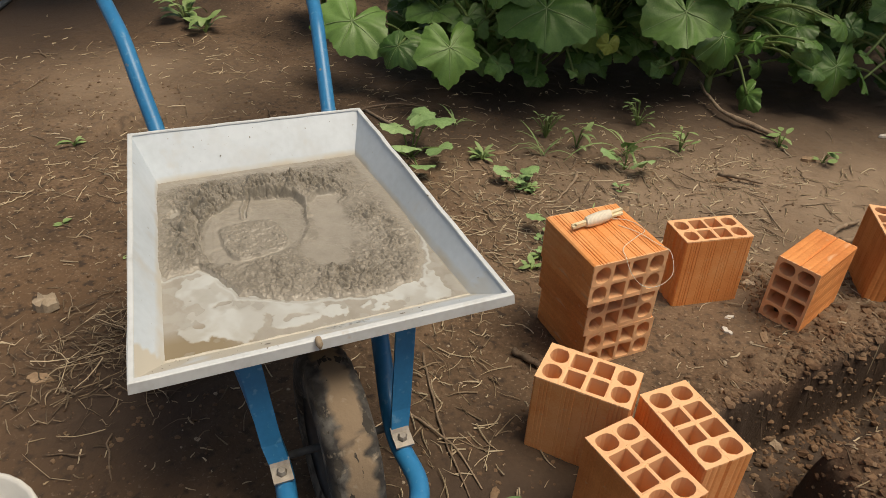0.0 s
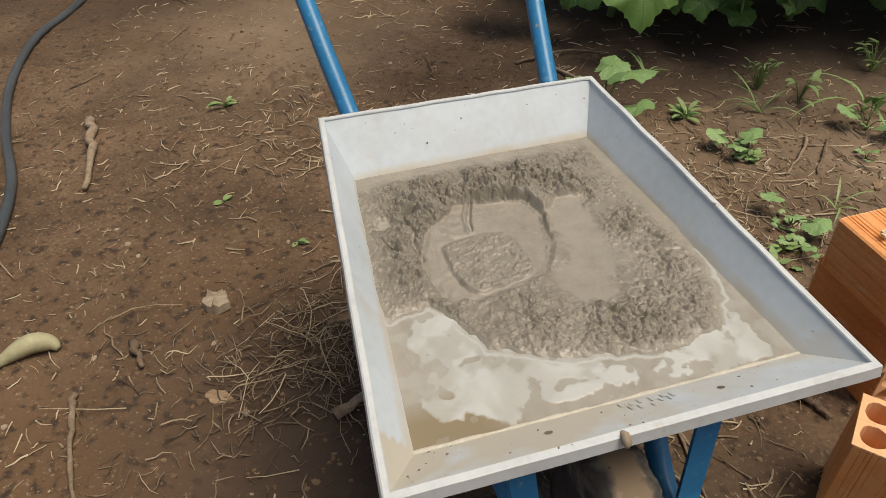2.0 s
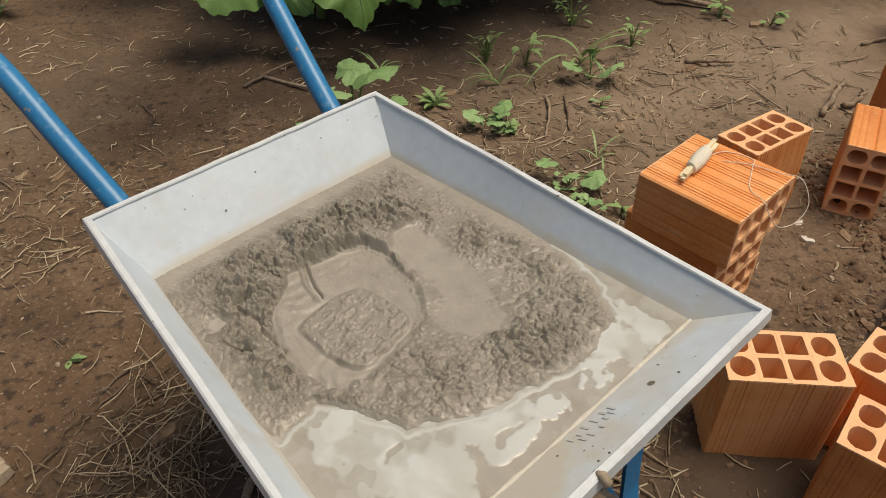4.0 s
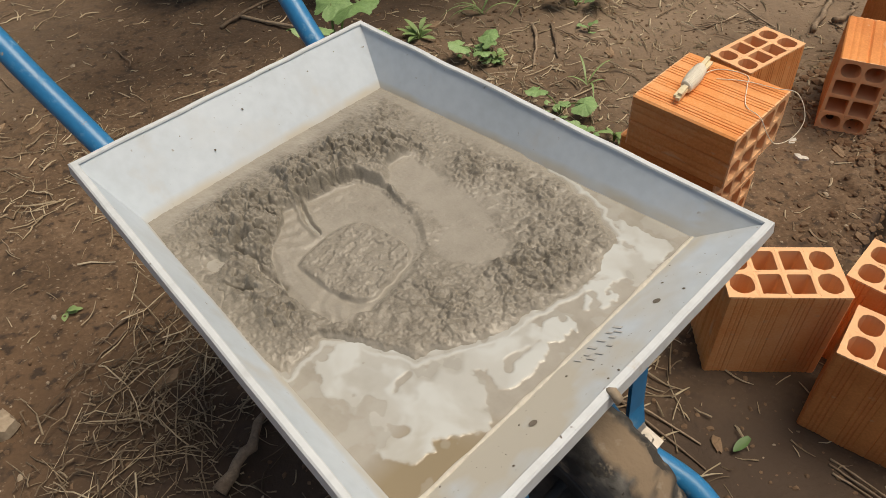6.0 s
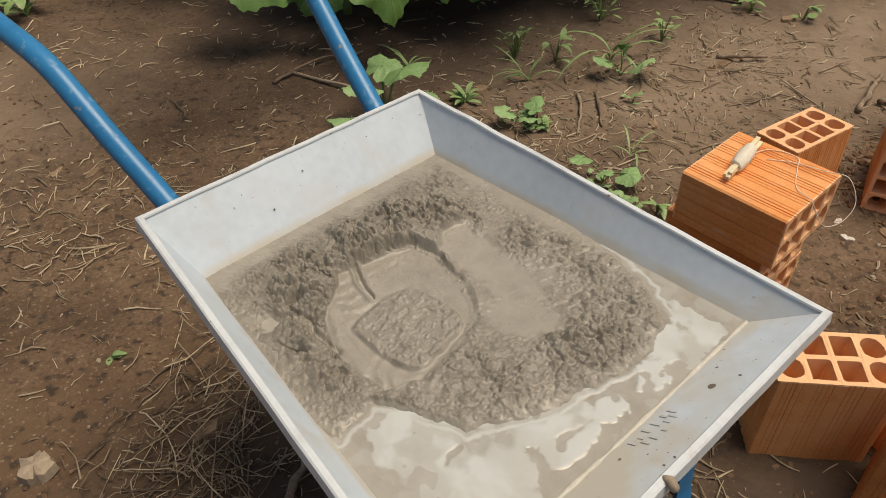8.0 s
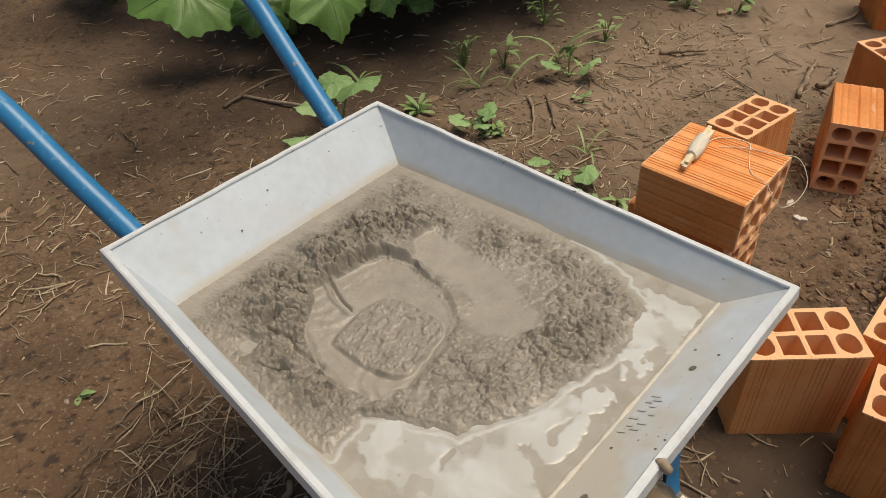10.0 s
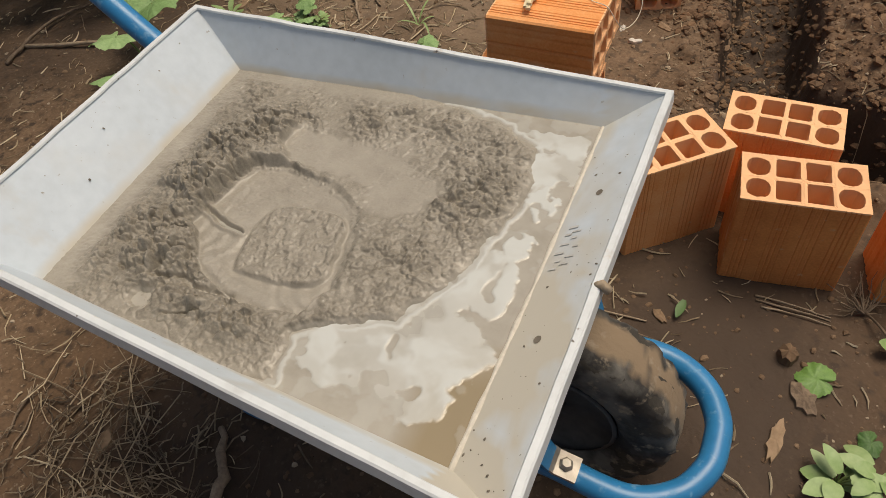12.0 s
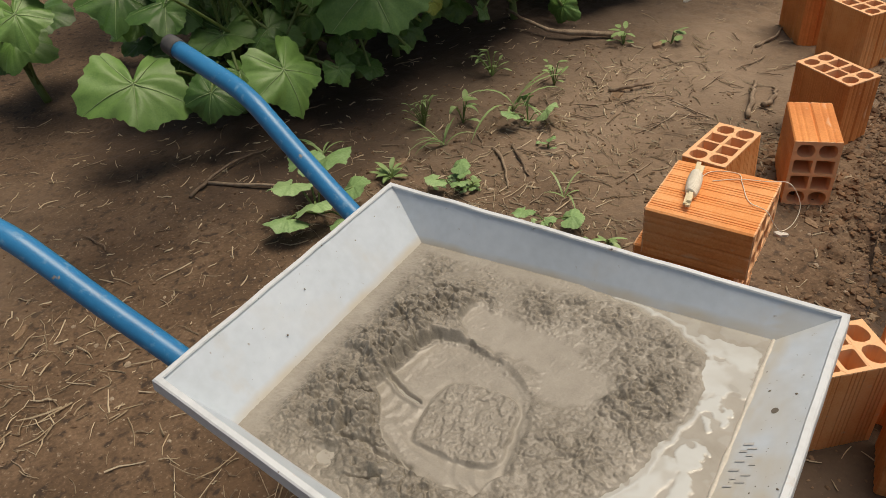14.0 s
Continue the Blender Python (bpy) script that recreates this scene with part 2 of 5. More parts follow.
def seg_dist(x, y, a, b):
    ax, ay, bx, by = *a, *b
    t = np.clip(((x - ax) * (bx - ax) + (y - ay) * (by - ay)) / ((bx - ax) ** 2 + (by - ay) ** 2), 0, 1)
    return np.hypot(x - ax - t * (bx - ax), y - ay - t * (by - ay))


# ---- ground: one sheet, with the foundation trench ----
TRENCH = [((0.765, 1.075), (3.3, 2.63)), ((0.765, 1.075), (0.935, 0.32)), ((0.935, 0.32), (1.25, -1.2))]


def trench_dist(x, y):
    return np.minimum.reduce([seg_dist(x, y, a, b) for a, b in TRENCH])


def dug_mask(x, y):
    """1 on the far side of the trench, where the spoil lies."""
    s1 = (x - 0.765) * 0.522 - (y - 1.075) * 0.853
    s2 = (x - 0.765) * 0.975 + (y - 1.075) * 0.222
    return ss(0.02, 0.2, np.minimum(s1, s2))


def ground_z(x, y):
    x, y = np.asarray(x, float), np.asarray(y, float)
    d = trench_dist(x, y) + 0.05 * (fnoise(x, y, 9, 3, 4) - 0.5)
    dug = dug_mask(x, y)
    near = np.exp(-np.maximum(0, np.hypot(x - 0.3, y - 1.5) - 3) * 0.5)
    z = 0.045 * (fnoise(x, y, 1.1, 3, 1) - 0.5) + 0.014 * (fnoise(x, y, 7, 4, 2) - 0.5) + 0.010 * (fnoise(x, y, 32, 3, 3) - 0.5) * near
    flat = np.exp(-((x - 0.45) ** 2 + (y - 1.1) ** 2) / 0.35)
    z = z * (1 - 0.6 * flat) + 0.003
    near = near * (0.15 + 0.85 * ss(2.38, 2.1, x) * ss(0.16, 0.35, y) * ss(3.19, 3.0, y) * ss(-1.89, -1.7, x))
    clods = fnoise(x, y, 18, 4, 8)
    z = z + dug * (0.045 + 0.05 * (fnoise(x, y, 3, 2, 6) - 0.5) + ss(0.28, 0.48, fnoise(x, y, 4, 2, 16)) * (0.075 * np.maximum(0, clods - 0.43) + 0.05 * np.maximum(0, fnoise(x, y, 38, 3, 18) - 0.47))) * near
    lip = np.exp(-((d - 0.15) / 0.06) ** 2) * (1 - dug)
    z = z + lip * (0.012 + 0.055 * np.maximum(0, fnoise(x, y, 24, 3, 9) - 0.45))
    # a dug hollow beside the trench and a loosened patch on the path
    z = z - 0.035 * np.exp(-((x - 0.885) ** 2 + (y - 1.285) ** 2) / 0.0011)
    z = z + np.exp(-((x + 1.12) ** 2 + (y - 2.27) ** 2) / 0.022) * 0.10 * np.maximum(0, fnoise(x, y, 26, 4, 19) - 0.42)
    wall = 1 - ss(0.064, 0.100, d)
    return z * (1 - wall) + wall * (-0.19 + 0.05 * (fnoise(x, y, 22, 4, 7) - 0.4))


def axis(lo, hi, step, far):
    mid = list(np.arange(lo, hi, step))
    out, d, a, b = [], step, lo, hi
    L, R = [], []
    while a > -far:
        d *= 1.35
        a -= d
        L.append(a)
    d = step
    while b < far:
        R.append(b)
        d *= 1.35
        b += d
    return np.array(L[::-1] + mid + R + [b])


gx, gy = axis(-1.9, 2.4, 0.0072, 400), axis(0.15, 3.2, 0.0072, 400)
GX, GY = np.meshgrid(gx, gy)
GZ = ground_z(GX, GY)
nx, ny = len(gx), len(gy)
gi = np.arange(nx * ny).reshape(ny, nx)
quads = np.stack([gi[:-1, :-1], gi[:-1, 1:], gi[1:, 1:], gi[1:, :-1]], -1).reshape(-1, 4)
me = mesh_of("ground", np.stack([GX, GY, GZ], -1).reshape(-1, 3).tolist(), quads.tolist(), SOIL)
at = me.attributes.new("dug", "FLOAT", "POINT")
at.data.foreach_set("value", np.maximum(dug_mask(GX, GY) * 0.5 * np.exp(-np.maximum(0, np.hypot(GX - 1.3, GY - 1.2) - 1.2)), 1 - ss(0.08, 0.15, trench_dist(GX, GY))).reshape(-1).astype(np.float32))
nz = fnoise(GX, GY, 2.2, 4, 40)
blob = lambda x, y, rx, ry: np.exp(-(((GX - x) / rx) ** 2 + ((GY - y) / ry) ** 2))
# blobs paint shade under squash, shrub and barrow; the trench is moist soil
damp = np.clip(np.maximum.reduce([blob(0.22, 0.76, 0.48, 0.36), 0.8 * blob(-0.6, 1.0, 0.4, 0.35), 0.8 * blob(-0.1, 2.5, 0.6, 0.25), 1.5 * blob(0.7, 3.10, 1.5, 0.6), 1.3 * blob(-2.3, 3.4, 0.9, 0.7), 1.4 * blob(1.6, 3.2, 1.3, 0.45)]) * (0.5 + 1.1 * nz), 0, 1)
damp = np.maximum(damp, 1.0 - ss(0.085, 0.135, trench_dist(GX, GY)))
dry = np.clip(np.maximum(blob(1.2, 2.1, 1.1, 0.55), 0.7 * blob(-1.3, 2.6, 0.5, 0.5)) * (0.3 + 1.2 * fnoise(GX, GY, 5, 4, 42)), 0, 1) * (1 - dug_mask(GX, GY)) * ss(0.10, 0.18, trench_dist(GX, GY))
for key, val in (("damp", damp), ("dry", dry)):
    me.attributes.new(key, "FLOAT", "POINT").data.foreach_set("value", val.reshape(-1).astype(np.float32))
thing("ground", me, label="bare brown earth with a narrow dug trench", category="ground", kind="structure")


def gz(x, y):
    return float(ground_z(np.array([x]), np.array([y]))[0])


def plan(x, y):
    """Survey coordinates of loose things to the plan."""
    return x - 0.043 * max(0.0, x) - 0.011 * (y - 0.9), y + 0.012


# ---- wheelbarrow: local u runs from the handles to the wheel ----
BARROW = Matrix(((0.4655, 0.885, 0, -0.379), (-0.885, 0.4655, 0, 1.383), (0, 0, 1, 0), (0, 0, 0, 1)))
barrow = thing("wheelbarrow", None, BARROW, label="blue-framed wheelbarrow with a white steel tray holding wet mortar", category="wheelbarrow")
RIM = [(0.0, -0.2415, 0.497), (0.0, 0.2415, 0.491), (0.682, 0.286, 0.456), (0.682, -0.286, 0.455)]
FLOOR = [(0.105, -0.195, 0.385), (0.105, 0.195, 0.385), (0.608, 0.246, 0.409), (0.608, -0.240, 0.409)]


def tray_mesh():
    V, F, G = [], [], []
    n = 44

    def patch(a, b, c, d, flip=False):
        """A grid over the quad a-b-c-d."""
        o = len(V)
        a, b, c, d = map(Vector, (a, b, c, d))
        for i in range(n + 1):
            for j in range(n + 1):
                s, t = i / n, j / n
                V.append((a * (1 - s) + b * s) * (1 - t) + (d * (1 - s) + c * s) * t)
        for i in range(n):
            for j in range(n):
                q = (o + i * (n + 1) + j, o + (i + 1) * (n + 1) + j, o + (i + 1) * (n + 1) + j + 1, o + i * (n + 1) + j + 1)
                F.append(q[::-1] if flip else q)
    down = Vector((0, 0, -0.005))
    for k in range(4):
        k2 = (k + 1) % 4
        patch(FLOOR[k], FLOOR[k2], RIM[k2], RIM[k])
        out = [Vector(RIM[k]) + down, Vector(RIM[k2]) + down, Vector(FLOOR[k2]) + down, Vector(FLOOR[k]) + down]
        patch(*out)
    patch(FLOOR[3], FLOOR[2], FLOOR[1], FLOOR[0])
    patch(*[Vector(FLOOR[k]) + down for k in range(4)])
    for k in range(4):
        k2 = (k + 1) % 4
        patch(RIM[k], RIM[k2], Vector(RIM[k2]) + down, Vector(RIM[k]) + down)
    bm = bmesh.new()
    for q in [bm.verts.new(v) for v in V]:
        pass
    bm.verts.ensure_lookup_table()
    for f in F:
        bm.faces.new([bm.verts[i] for i in f])
    bmesh.ops.remove_doubles(bm, verts=bm.verts, dist=0.0004)
    me = bpy.data.meshes.new("tray")
    bm.to_mesh(me)
    bm.free()
    me.materials.append(PAINT)
    g = me.attributes.new("grime", "FLOAT", "POINT")
    A = np.array([tuple(v.co) for v in me.vertices])
    # slurry splashed on the front slope and along the fold
    f = ss(0.60, 0.612, A[:, 0]) * (0.45 + 0.75 * ss(0.14, -0.12, A[:, 1])) * (0.05 + 1.5 * fnoise(A[:, 0], A[:, 1], 30, 5, 3)) * ss(0.72, 0.65, A[:, 0])
    f = np.maximum(f, 0.9 * ss(0.434, 0.416, A[:, 2]) * (0.3 + 0.9 * fnoise(A[:, 0] + A[:, 2], A[:, 1], 30, 3, 5)))
    g.data.foreach_set("value", f.astype(np.float32))
    return me


tray = thing("tray", tray_mesh(), parent=barrow, label="white painted tray with cement stains")


def rim_mesh():
    """A folded lip that runs round the tray's edge."""
    pts = []
    for k in range(4):
        a, b = Vector(RIM[k]), Vector(RIM[(k + 1) % 4])
        for i in range(30):
            s = i / 30
            p = a.lerp(b, s)
            w = 0.0012 * (vnoise(np.array([s * 9 + k * 20]), np.array([k * 3.1]), 1.5, 2)[0] - 0.5)
            pts.append((p, w))
    cx = Vector((0.34, 0, 0.475))
    V, F = [], []
    n = len(pts)
    prof = [(-0.004, -0.001), (-0.003, 0.0012), (0.0035, 0.0012), (0.0058, -0.0004), (0.0078, -0.0175), (0.0060, -0.0195), (0.0035, -0.012), (0.001, -0.006)]
    for i, (p, w) in enumerate(pts):
        k = i // 30
        nrm = [Vector((-1, 0, 0)), Vector((-0.065, 1, 0)), Vector((1, 0, 0)), Vector((-0.065, -1, 0))]
        o = nrm[k].normalized() if i % 30 else (nrm[k].normalized() + nrm[k - 1].normalized())
        for a, b in prof:
            V.append(p + o * (a + w) + Vector((0, 0, b + w)))
    m = len(prof)
    for i in range(n):
        j = (i + 1) % n
        for k in range(m):
            F.append((i * m + k, j * m + k, j * m + (k + 1) % m, i * m + (k + 1) % m))
    return mesh_of("rim", V, F, EDGE, smooth=False)


thing("rim", rim_mesh(), parent=barrow, label="folded white rim with chips and rust")

# weld bead along the fold of the front slope and two drain holes
V, F = tube(smooth_path([(0.613, -0.250, 0.4115), (0.614, -0.1, 0.4120), (0.615, 0.0, 0.4120), (0.614, 0.13, 0.4120), (0.613, 0.256, 0.4115)], 10), [0.0031 + 0.0007 * math.sin(i * 1.7) + 0.0005 * math.sin(i * 0.63) for i in range(41)], 8)
thing("weld_bead", mesh_of("weld_bead", V, F, CREAM), parent=tray, label="weld seam crusted with cement")


def disc_on_slope(u, v, r):
    z = 0.409 + (u - 0.608) / 0.074 * 0.0465 + 0.0006
    V = [(u + 0.8 * r * math.cos(a), v + r * math.sin(a), z + 0.63 * 0.8 * r * math.cos(a)) for a in [k * math.pi / 6 for k in range(12)]]
    return V, [tuple(range(12))]


for u, v in ((0.644, -0.097), (0.645, 0.116)):
    thing("drain_hole", mesh_of("drain_hole", *disc_on_slope(u, v, 0.0048), FLECK), parent=tray, label="small drain hole")

# stamped marks on the front slope, too worn to read, and a dried drip on the lip
rd = random.Random(21)


def slope_z(u):
    return 0.409 + (u - 0.608) / 0.074 * 0.0465 + 0.0007


for k in range(11):
    u0, v0 = 0.630 + 0.010 * (k % 2) + rd.uniform(-0.004, 0.004), -0.002 + 0.0065 * k + rd.uniform(-0.002, 0.002)
    du, dv = rd.uniform(0.003, 0.005), rd.uniform(0.0012, 0.0022)
    V = [(u0 - du, v0 - dv, slope_z(u0 - du)), (u0 + du, v0 - dv * 0.6, slope_z(u0 + du)), (u0 + du, v0 + dv, slope_z(u0 + du)), (u0 - du, v0 + dv * 0.6, slope_z(u0 - du))]
    V += [(a, b, c + 0.0006) for a, b, c in V]
    thing("stamp_mark", mesh_of("stamp_mark", V, [(4, 5, 6, 7), (0, 1, 5, 4), (1, 2, 6, 5), (2, 3, 7, 6), (3, 0, 4, 7)], STAMP, False), parent=tray)
# flecks of dried mud on the front slope, the back wall and the rim
rd = random.Random(33)
flecks = []


def fleck(p, nrm, r):
    """A low five-sided lump on a surface."""
    nrm = Vector(nrm).normalized()
    a = nrm.orthogonal().normalized()
    b = nrm.cross(a)
    st = rd.uniform(0.4, 1.0)
    tw = rd.uniform(0, 6.28)
    ring = [Vector(p) + (a * math.cos(tw) + b * math.sin(tw)) * r * math.cos(q * 1.2566) + (b * math.cos(tw) - a * math.sin(tw)) * r * st * math.sin(q * 1.2566) for q in range(5)]
    flecks.append((ring + [Vector(p) + nrm * r * 0.35], [(q, (q + 1) % 5, 5) for q in range(5)]))


for k in range(75):
    u0 = rd.uniform(0.616, 0.676)
    fleck((u0, -0.26 + 0.50 * rd.random() ** 1.5, slope_z(u0)), (-0.53, 0, 0.85), 0.0005 + 0.0020 * rd.random() ** 3)
for k in range(34):
    f = rd.random() ** 0.8
    fleck((0.105 * (1 - f) + 0.002, rd.gauss(-0.01, 0.10), 0.387 + 0.107 * f), (0.72, 0, 0.69), 0.0005 + 0.0015 * rd.random() ** 3)
for k in range(16):
    f = rd.uniform(0.1, 0.9)
    u0 = rd.uniform(0.12, 0.58)
    fleck((u0, 0.200 + 0.05 * (u0 - 0.105) / 0.503 + 0.043 * f - 0.001, 0.392 + 0.075 * f), (0, -0.8, 0.6), 0.0006 + 0.0018 * rd.random() ** 3)
tagged(thing("mud_flecks", mesh_of("mud_flecks", *merge(flecks), FLECK, False), parent=tray), kind="stuff")
V, F = tube([(0.679, -0.030, 0.452), (0.688, -0.0305, 0.459), (0.694, -0.030, 0.452), (0.694, -0.029, 0.444)], [0.003, 0.005, 0.0055, 0.002], 8)
thing("dried_drip", mesh_of("dried_drip", V, F, STONE), parent=tray, label="dried mud drip on the lip")

tube_right = [(-0.47, 0.253, 0.648), (-0.38, 0.240, 0.630), (-0.31, 0.229, 0.616), (-0.262, 0.221, 0.598), (-0.22, 0.214, 0.570), (-0.15, 0.203, 0.520), (-0.05, 0.187, 0.455), (0.06, 0.172, 0.388), (0.2, 0.158, 0.345), (0.42, 0.138, 0.292),
              (0.52, 0.122, 0.245), (0.60, 0.108, 0.192), (0.667, 0.101, 0.165), (0.76, 0.106, 0.158), (0.815, 0.080, 0.158), (0.842, 0.038, 0.158)]
loop = smooth_path(tube_right + [(0.847, 0.0, 0.158)] + [(u, -v, z + (0.008 if u < 0 else 0)) for u, v, z in tube_right[::-1]], 7)
thing("frame_tube", mesh_of("frame_tube", *tube(loop, 0.0172, 14), BLUE), parent=barrow, label="bent blue steel tube")
for s in (1, -1):
    lift = 0.008 if s < 0 else 0
    e0, e1 = Vector((-0.47, s * 0.253, 0.648 + lift)), Vector((-0.505, s * 0.258, 0.655 + lift))
    thing("grip_cap", mesh_of("grip_cap", *tube([e0, e0.lerp(e1, 0.1), e0.lerp(e1, 0.85), e1], [0.0185, 0.019, 0.019, 0.014], 14), GREY), parent=barrow, label="grey rubber end cap")
    # flat strut from the tray's front to the tube, bent flat on it and bolted
    V = []
    for u, v, z, w in ((0.628, 0.128, 0.403, 0.017), (0.652, 0.112, 0.225, 0.017), (0.664, 0.106, 0.190, 0.016)):
        V += [Vector((u, s * v - w, z)), Vector((u, s * v + w, z)), Vector((u + 0.005, s * v + w, z + 0.001)), Vector((u + 0.005, s * v - w, z + 0.001))]
    F = [(0, 1, 2, 3), (8, 11, 10, 9)]
    for i in (0, 4):
        F += [(i + k, i + 4 + k, i + 4 + (k + 1) % 4, i + (k + 1) % 4) for k in range(4)]
    thing("strut", mesh_of("strut", V, F, BLUE, False), parent=barrow, label="flat blue strut")
    V = []
    for u, z in ((0.664, 0.192), (0.672, 0.184), (0.700, 0.178)):
        V += [(u, s * 0.105 - 0.0165, z), (u, s * 0.105 + 0.0165, z), (u + 0.001, s * 0.105 + 0.0165, z + 0.005), (u + 0.001, s * 0.105 - 0.0165, z + 0.005)]
    thing("clamp_plate", mesh_of("clamp_plate", V, F, STEEL, False), parent=barrow, label="bare metal clamp plate")
    V, F = tube([(0.684, s * 0.105, 0.182), (0.685, s * 0.105, 0.190), (0.6855, s * 0.105, 0.194)], [0.009, 0.009, 0.006], 6)
    thing("bolt", mesh_of("bolt", V, F, STEEL, False), parent=barrow)
    leg = smooth_path([(0.16, s * 0.150, 0.36), (0.15, s * 0.135, 0.25), (0.15, s * 0.125, 0.10), (0.16, s * 0.12, 0.014), (0.20, s * 0.12, 0.010), (0.25, s * 0.122, 0.06), (0.34, s * 0.138, 0.30)], 6)
    thing("leg", mesh_of("leg", *tube(leg, 0.012, 10), BLUE), parent=barrow)

WHEEL_U, WHEEL_R = 0.637, 0.166


def tyre_mesh():
    prof = []
    for k in range(28):
        a = 2 * math.pi * k / 28
        w, h = 0.044 * math.copysign(abs(math.sin(a)) ** 0.75, math.sin(a)), 0.040 * math.copysign(abs(math.cos(a)) ** 0.6, math.cos(a))
        prof.append((w, h))
    V, F, MUD = [], [], []
    n, m = 200, len(prof)
    for i in range(n):
        t = 2 * math.pi * i / n
        for k, (w, h) in enumerate(prof):
            r = WHEEL_R - 0.040 + h
            shoulder = 0.6 < abs(w) / 0.044 < 0.97 and h > 0
            if shoulder and i % 8 < 4:
                r += 0.0045
            r += 0.0025 * (vnoise(np.array([t * 14]), np.array([w * 200]), 1, 3)[0] - 0.5)
            V.append((WHEEL_U + r * math.cos(t), w, WHEEL_R + 0.0 + r * math.sin(t)))
            MUD.append(max(0.0, 1 - abs(w - 0.004) / 0.050) * (h > 0) * (0.30 + 1.1 * fnoise(np.array([t * 9]), np.array([w * 60]), 1, 5, 6)[0]))
    for i in range(n):
        for k in range(m):
            a, b = i * m + k, ((i + 1) % n) * m + k
            F.append((a, b, ((i + 1) % n) * m + (k + 1) % m, i * m + (k + 1) % m))
    me = mesh_of("tyre", V, F, RUBBER)
    me.attributes.new("mud", "FLOAT", "POINT").data.foreach_set("value", MUD)
    return me


wheel = thing("wheel", None, parent=barrow)
thing("tyre", tyre_mesh(), parent=wheel, label="worn black tyre caked with dried mud")


def lathe(rings, sides=24, axis_u=WHEEL_U, axis_z=WHEEL_R):
    V, F = [], []
    for r, w in rings:
        for k in range(sides):
            a = 2 * math.pi * k / sides
            V.append((axis_u + r * math.cos(a), w, axis_z + r * math.sin(a)))
    for i in range(len(rings) - 1):
        for k in range(sides):
            F.append((i * sides + k, i * sides + (k + 1) % sides, (i + 1) * sides + (k + 1) % sides, (i + 1) * sides + k))
    return V, F


thing("rim", mesh_of("wheel_rim", *lathe([(0.088, 0.038), (0.094, 0.036), (0.086, 0.028), (0.05, 0.012), (0.02, 0.016), (0.02, -0.016), (0.05, -0.012), (0.086, -0.028), (0.094, -0.036), (0.088, -0.038)]), GREY), parent=wheel, label="dark dirty steel wheel rim")
thing("axle", mesh_of("axle", *tube([(WHEEL_U, -0.108, 0.166), (WHEEL_U, 0.108, 0.166)], 0.007, 10), GREY), parent=barrow)

# ---- mortar and slurry in the tray ----
EDGE_LINE = [(0.36, -0.30), (0.383, -0.232), (0.406, -0.222), (0.397, -0.171), (0.42, -0.15), (0.451, -0.135), (0.493, -0.115), (0.537, -0.035), (0.553, 0.062), (0.566, 0.125), (0.545, 0.182), (0.50, 0.215), (0.42, 0.232), (0.33, 0.24), (0.20, 0.30)]


def edge_signed(u, v):
    """Distance to the mortar's front edge, positive inside."""
    d = np.minimum.reduce([seg_dist(u, v, EDGE_LINE[i], EDGE_LINE[i + 1]) for i in range(len(EDGE_LINE) - 1)])
    poly = EDGE_LINE + [(-0.5, 0.30), (-0.5, -0.30)]
    inside = np.zeros(np.shape(u), bool)
    for i in range(len(poly)):
        (x1, y1), (x2, y2) = poly[i], poly[(i + 1) % len(poly)]
        if y1 != y2:
            c = ((y1 > v) != (y2 > v)) & (u < (x2 - x1) * (v - y1) / (y2 - y1) + x1)
            inside ^= c
    return np.where(inside, d, -d)


def tray_grid(n, z, margin):
    """A grid that fills the tray's inside at height z."""
    a, b = np.meshgrid(np.linspace(0, 1, n), np.linspace(-1, 1, n))
    u0, u1 = 0.105 * (0.494 - z) / 0.109 - margin, 0.608 + (z - 0.409) / 0.0465 * 0.074 + margin
    u = u0 + (u1 - u0) * a
    k = (u - 0.105) / 0.503
    vf = 0.195 + 0.05 * k
    vw = vf + (z - 0.385) / 0.1 * 0.047 + margin
    return u, b * vw


LEVEL = 0.4125
def worley(x, y, cell, seed, keep):
    """Round crumbs on a jittered grid: heights 0..1, each crumb with its own size; keep is the share that stays."""
    i, j = np.floor(x / cell).astype(int), np.floor(y / cell).astype(int)
    out = np.zeros(np.shape(x))
    for di in (-1, 0, 1):
        for dj in (-1, 0, 1):
            a, b = (i + di + seed * 31) % 256, (j + dj + seed * 57) % 256
            cx, cy = (i + di + 0.15 + 0.7 * LAT[a, b]) * cell, (j + dj + 0.15 + 0.7 * LAT[b, (a + 91) % 256]) * cell
            size = (0.34 + 0.42 * LAT[(a + 13) % 256, (b + 77) % 256]) * cell
            on = LAT[(a + 151) % 256, (b + 33) % 256] < keep
            d = np.hypot(x - cx, y - cy) / size
            out = np.maximum(out, np.where(on, np.sqrt(np.clip(1 - d * d, 0, 1)) * size / cell / 0.76, 0))
    return out


def in_poly(u, v, poly):
    inside = np.zeros(np.shape(u), bool)
    for i in range(len(poly)):
        (x1, y1), (x2, y2) = poly[i], poly[(i + 1) % len(poly)]
        if y1 != y2:
            inside ^= ((y1 > v) != (y2 > v)) & (u < (x2 - x1) * (v - y1) / (y2 - y1) + x1)
    return inside


def path_dist(u, v, pts):
    return np.minimum.reduce([seg_dist(u, v, pts[i], pts[i + 1]) for i in range(len(pts) - 1)])


def soft_spot(u, v, cu, cv, ru, rv):
    return np.exp(-(((u - cu) / ru) ** 2 + ((v - cv) / rv) ** 2))


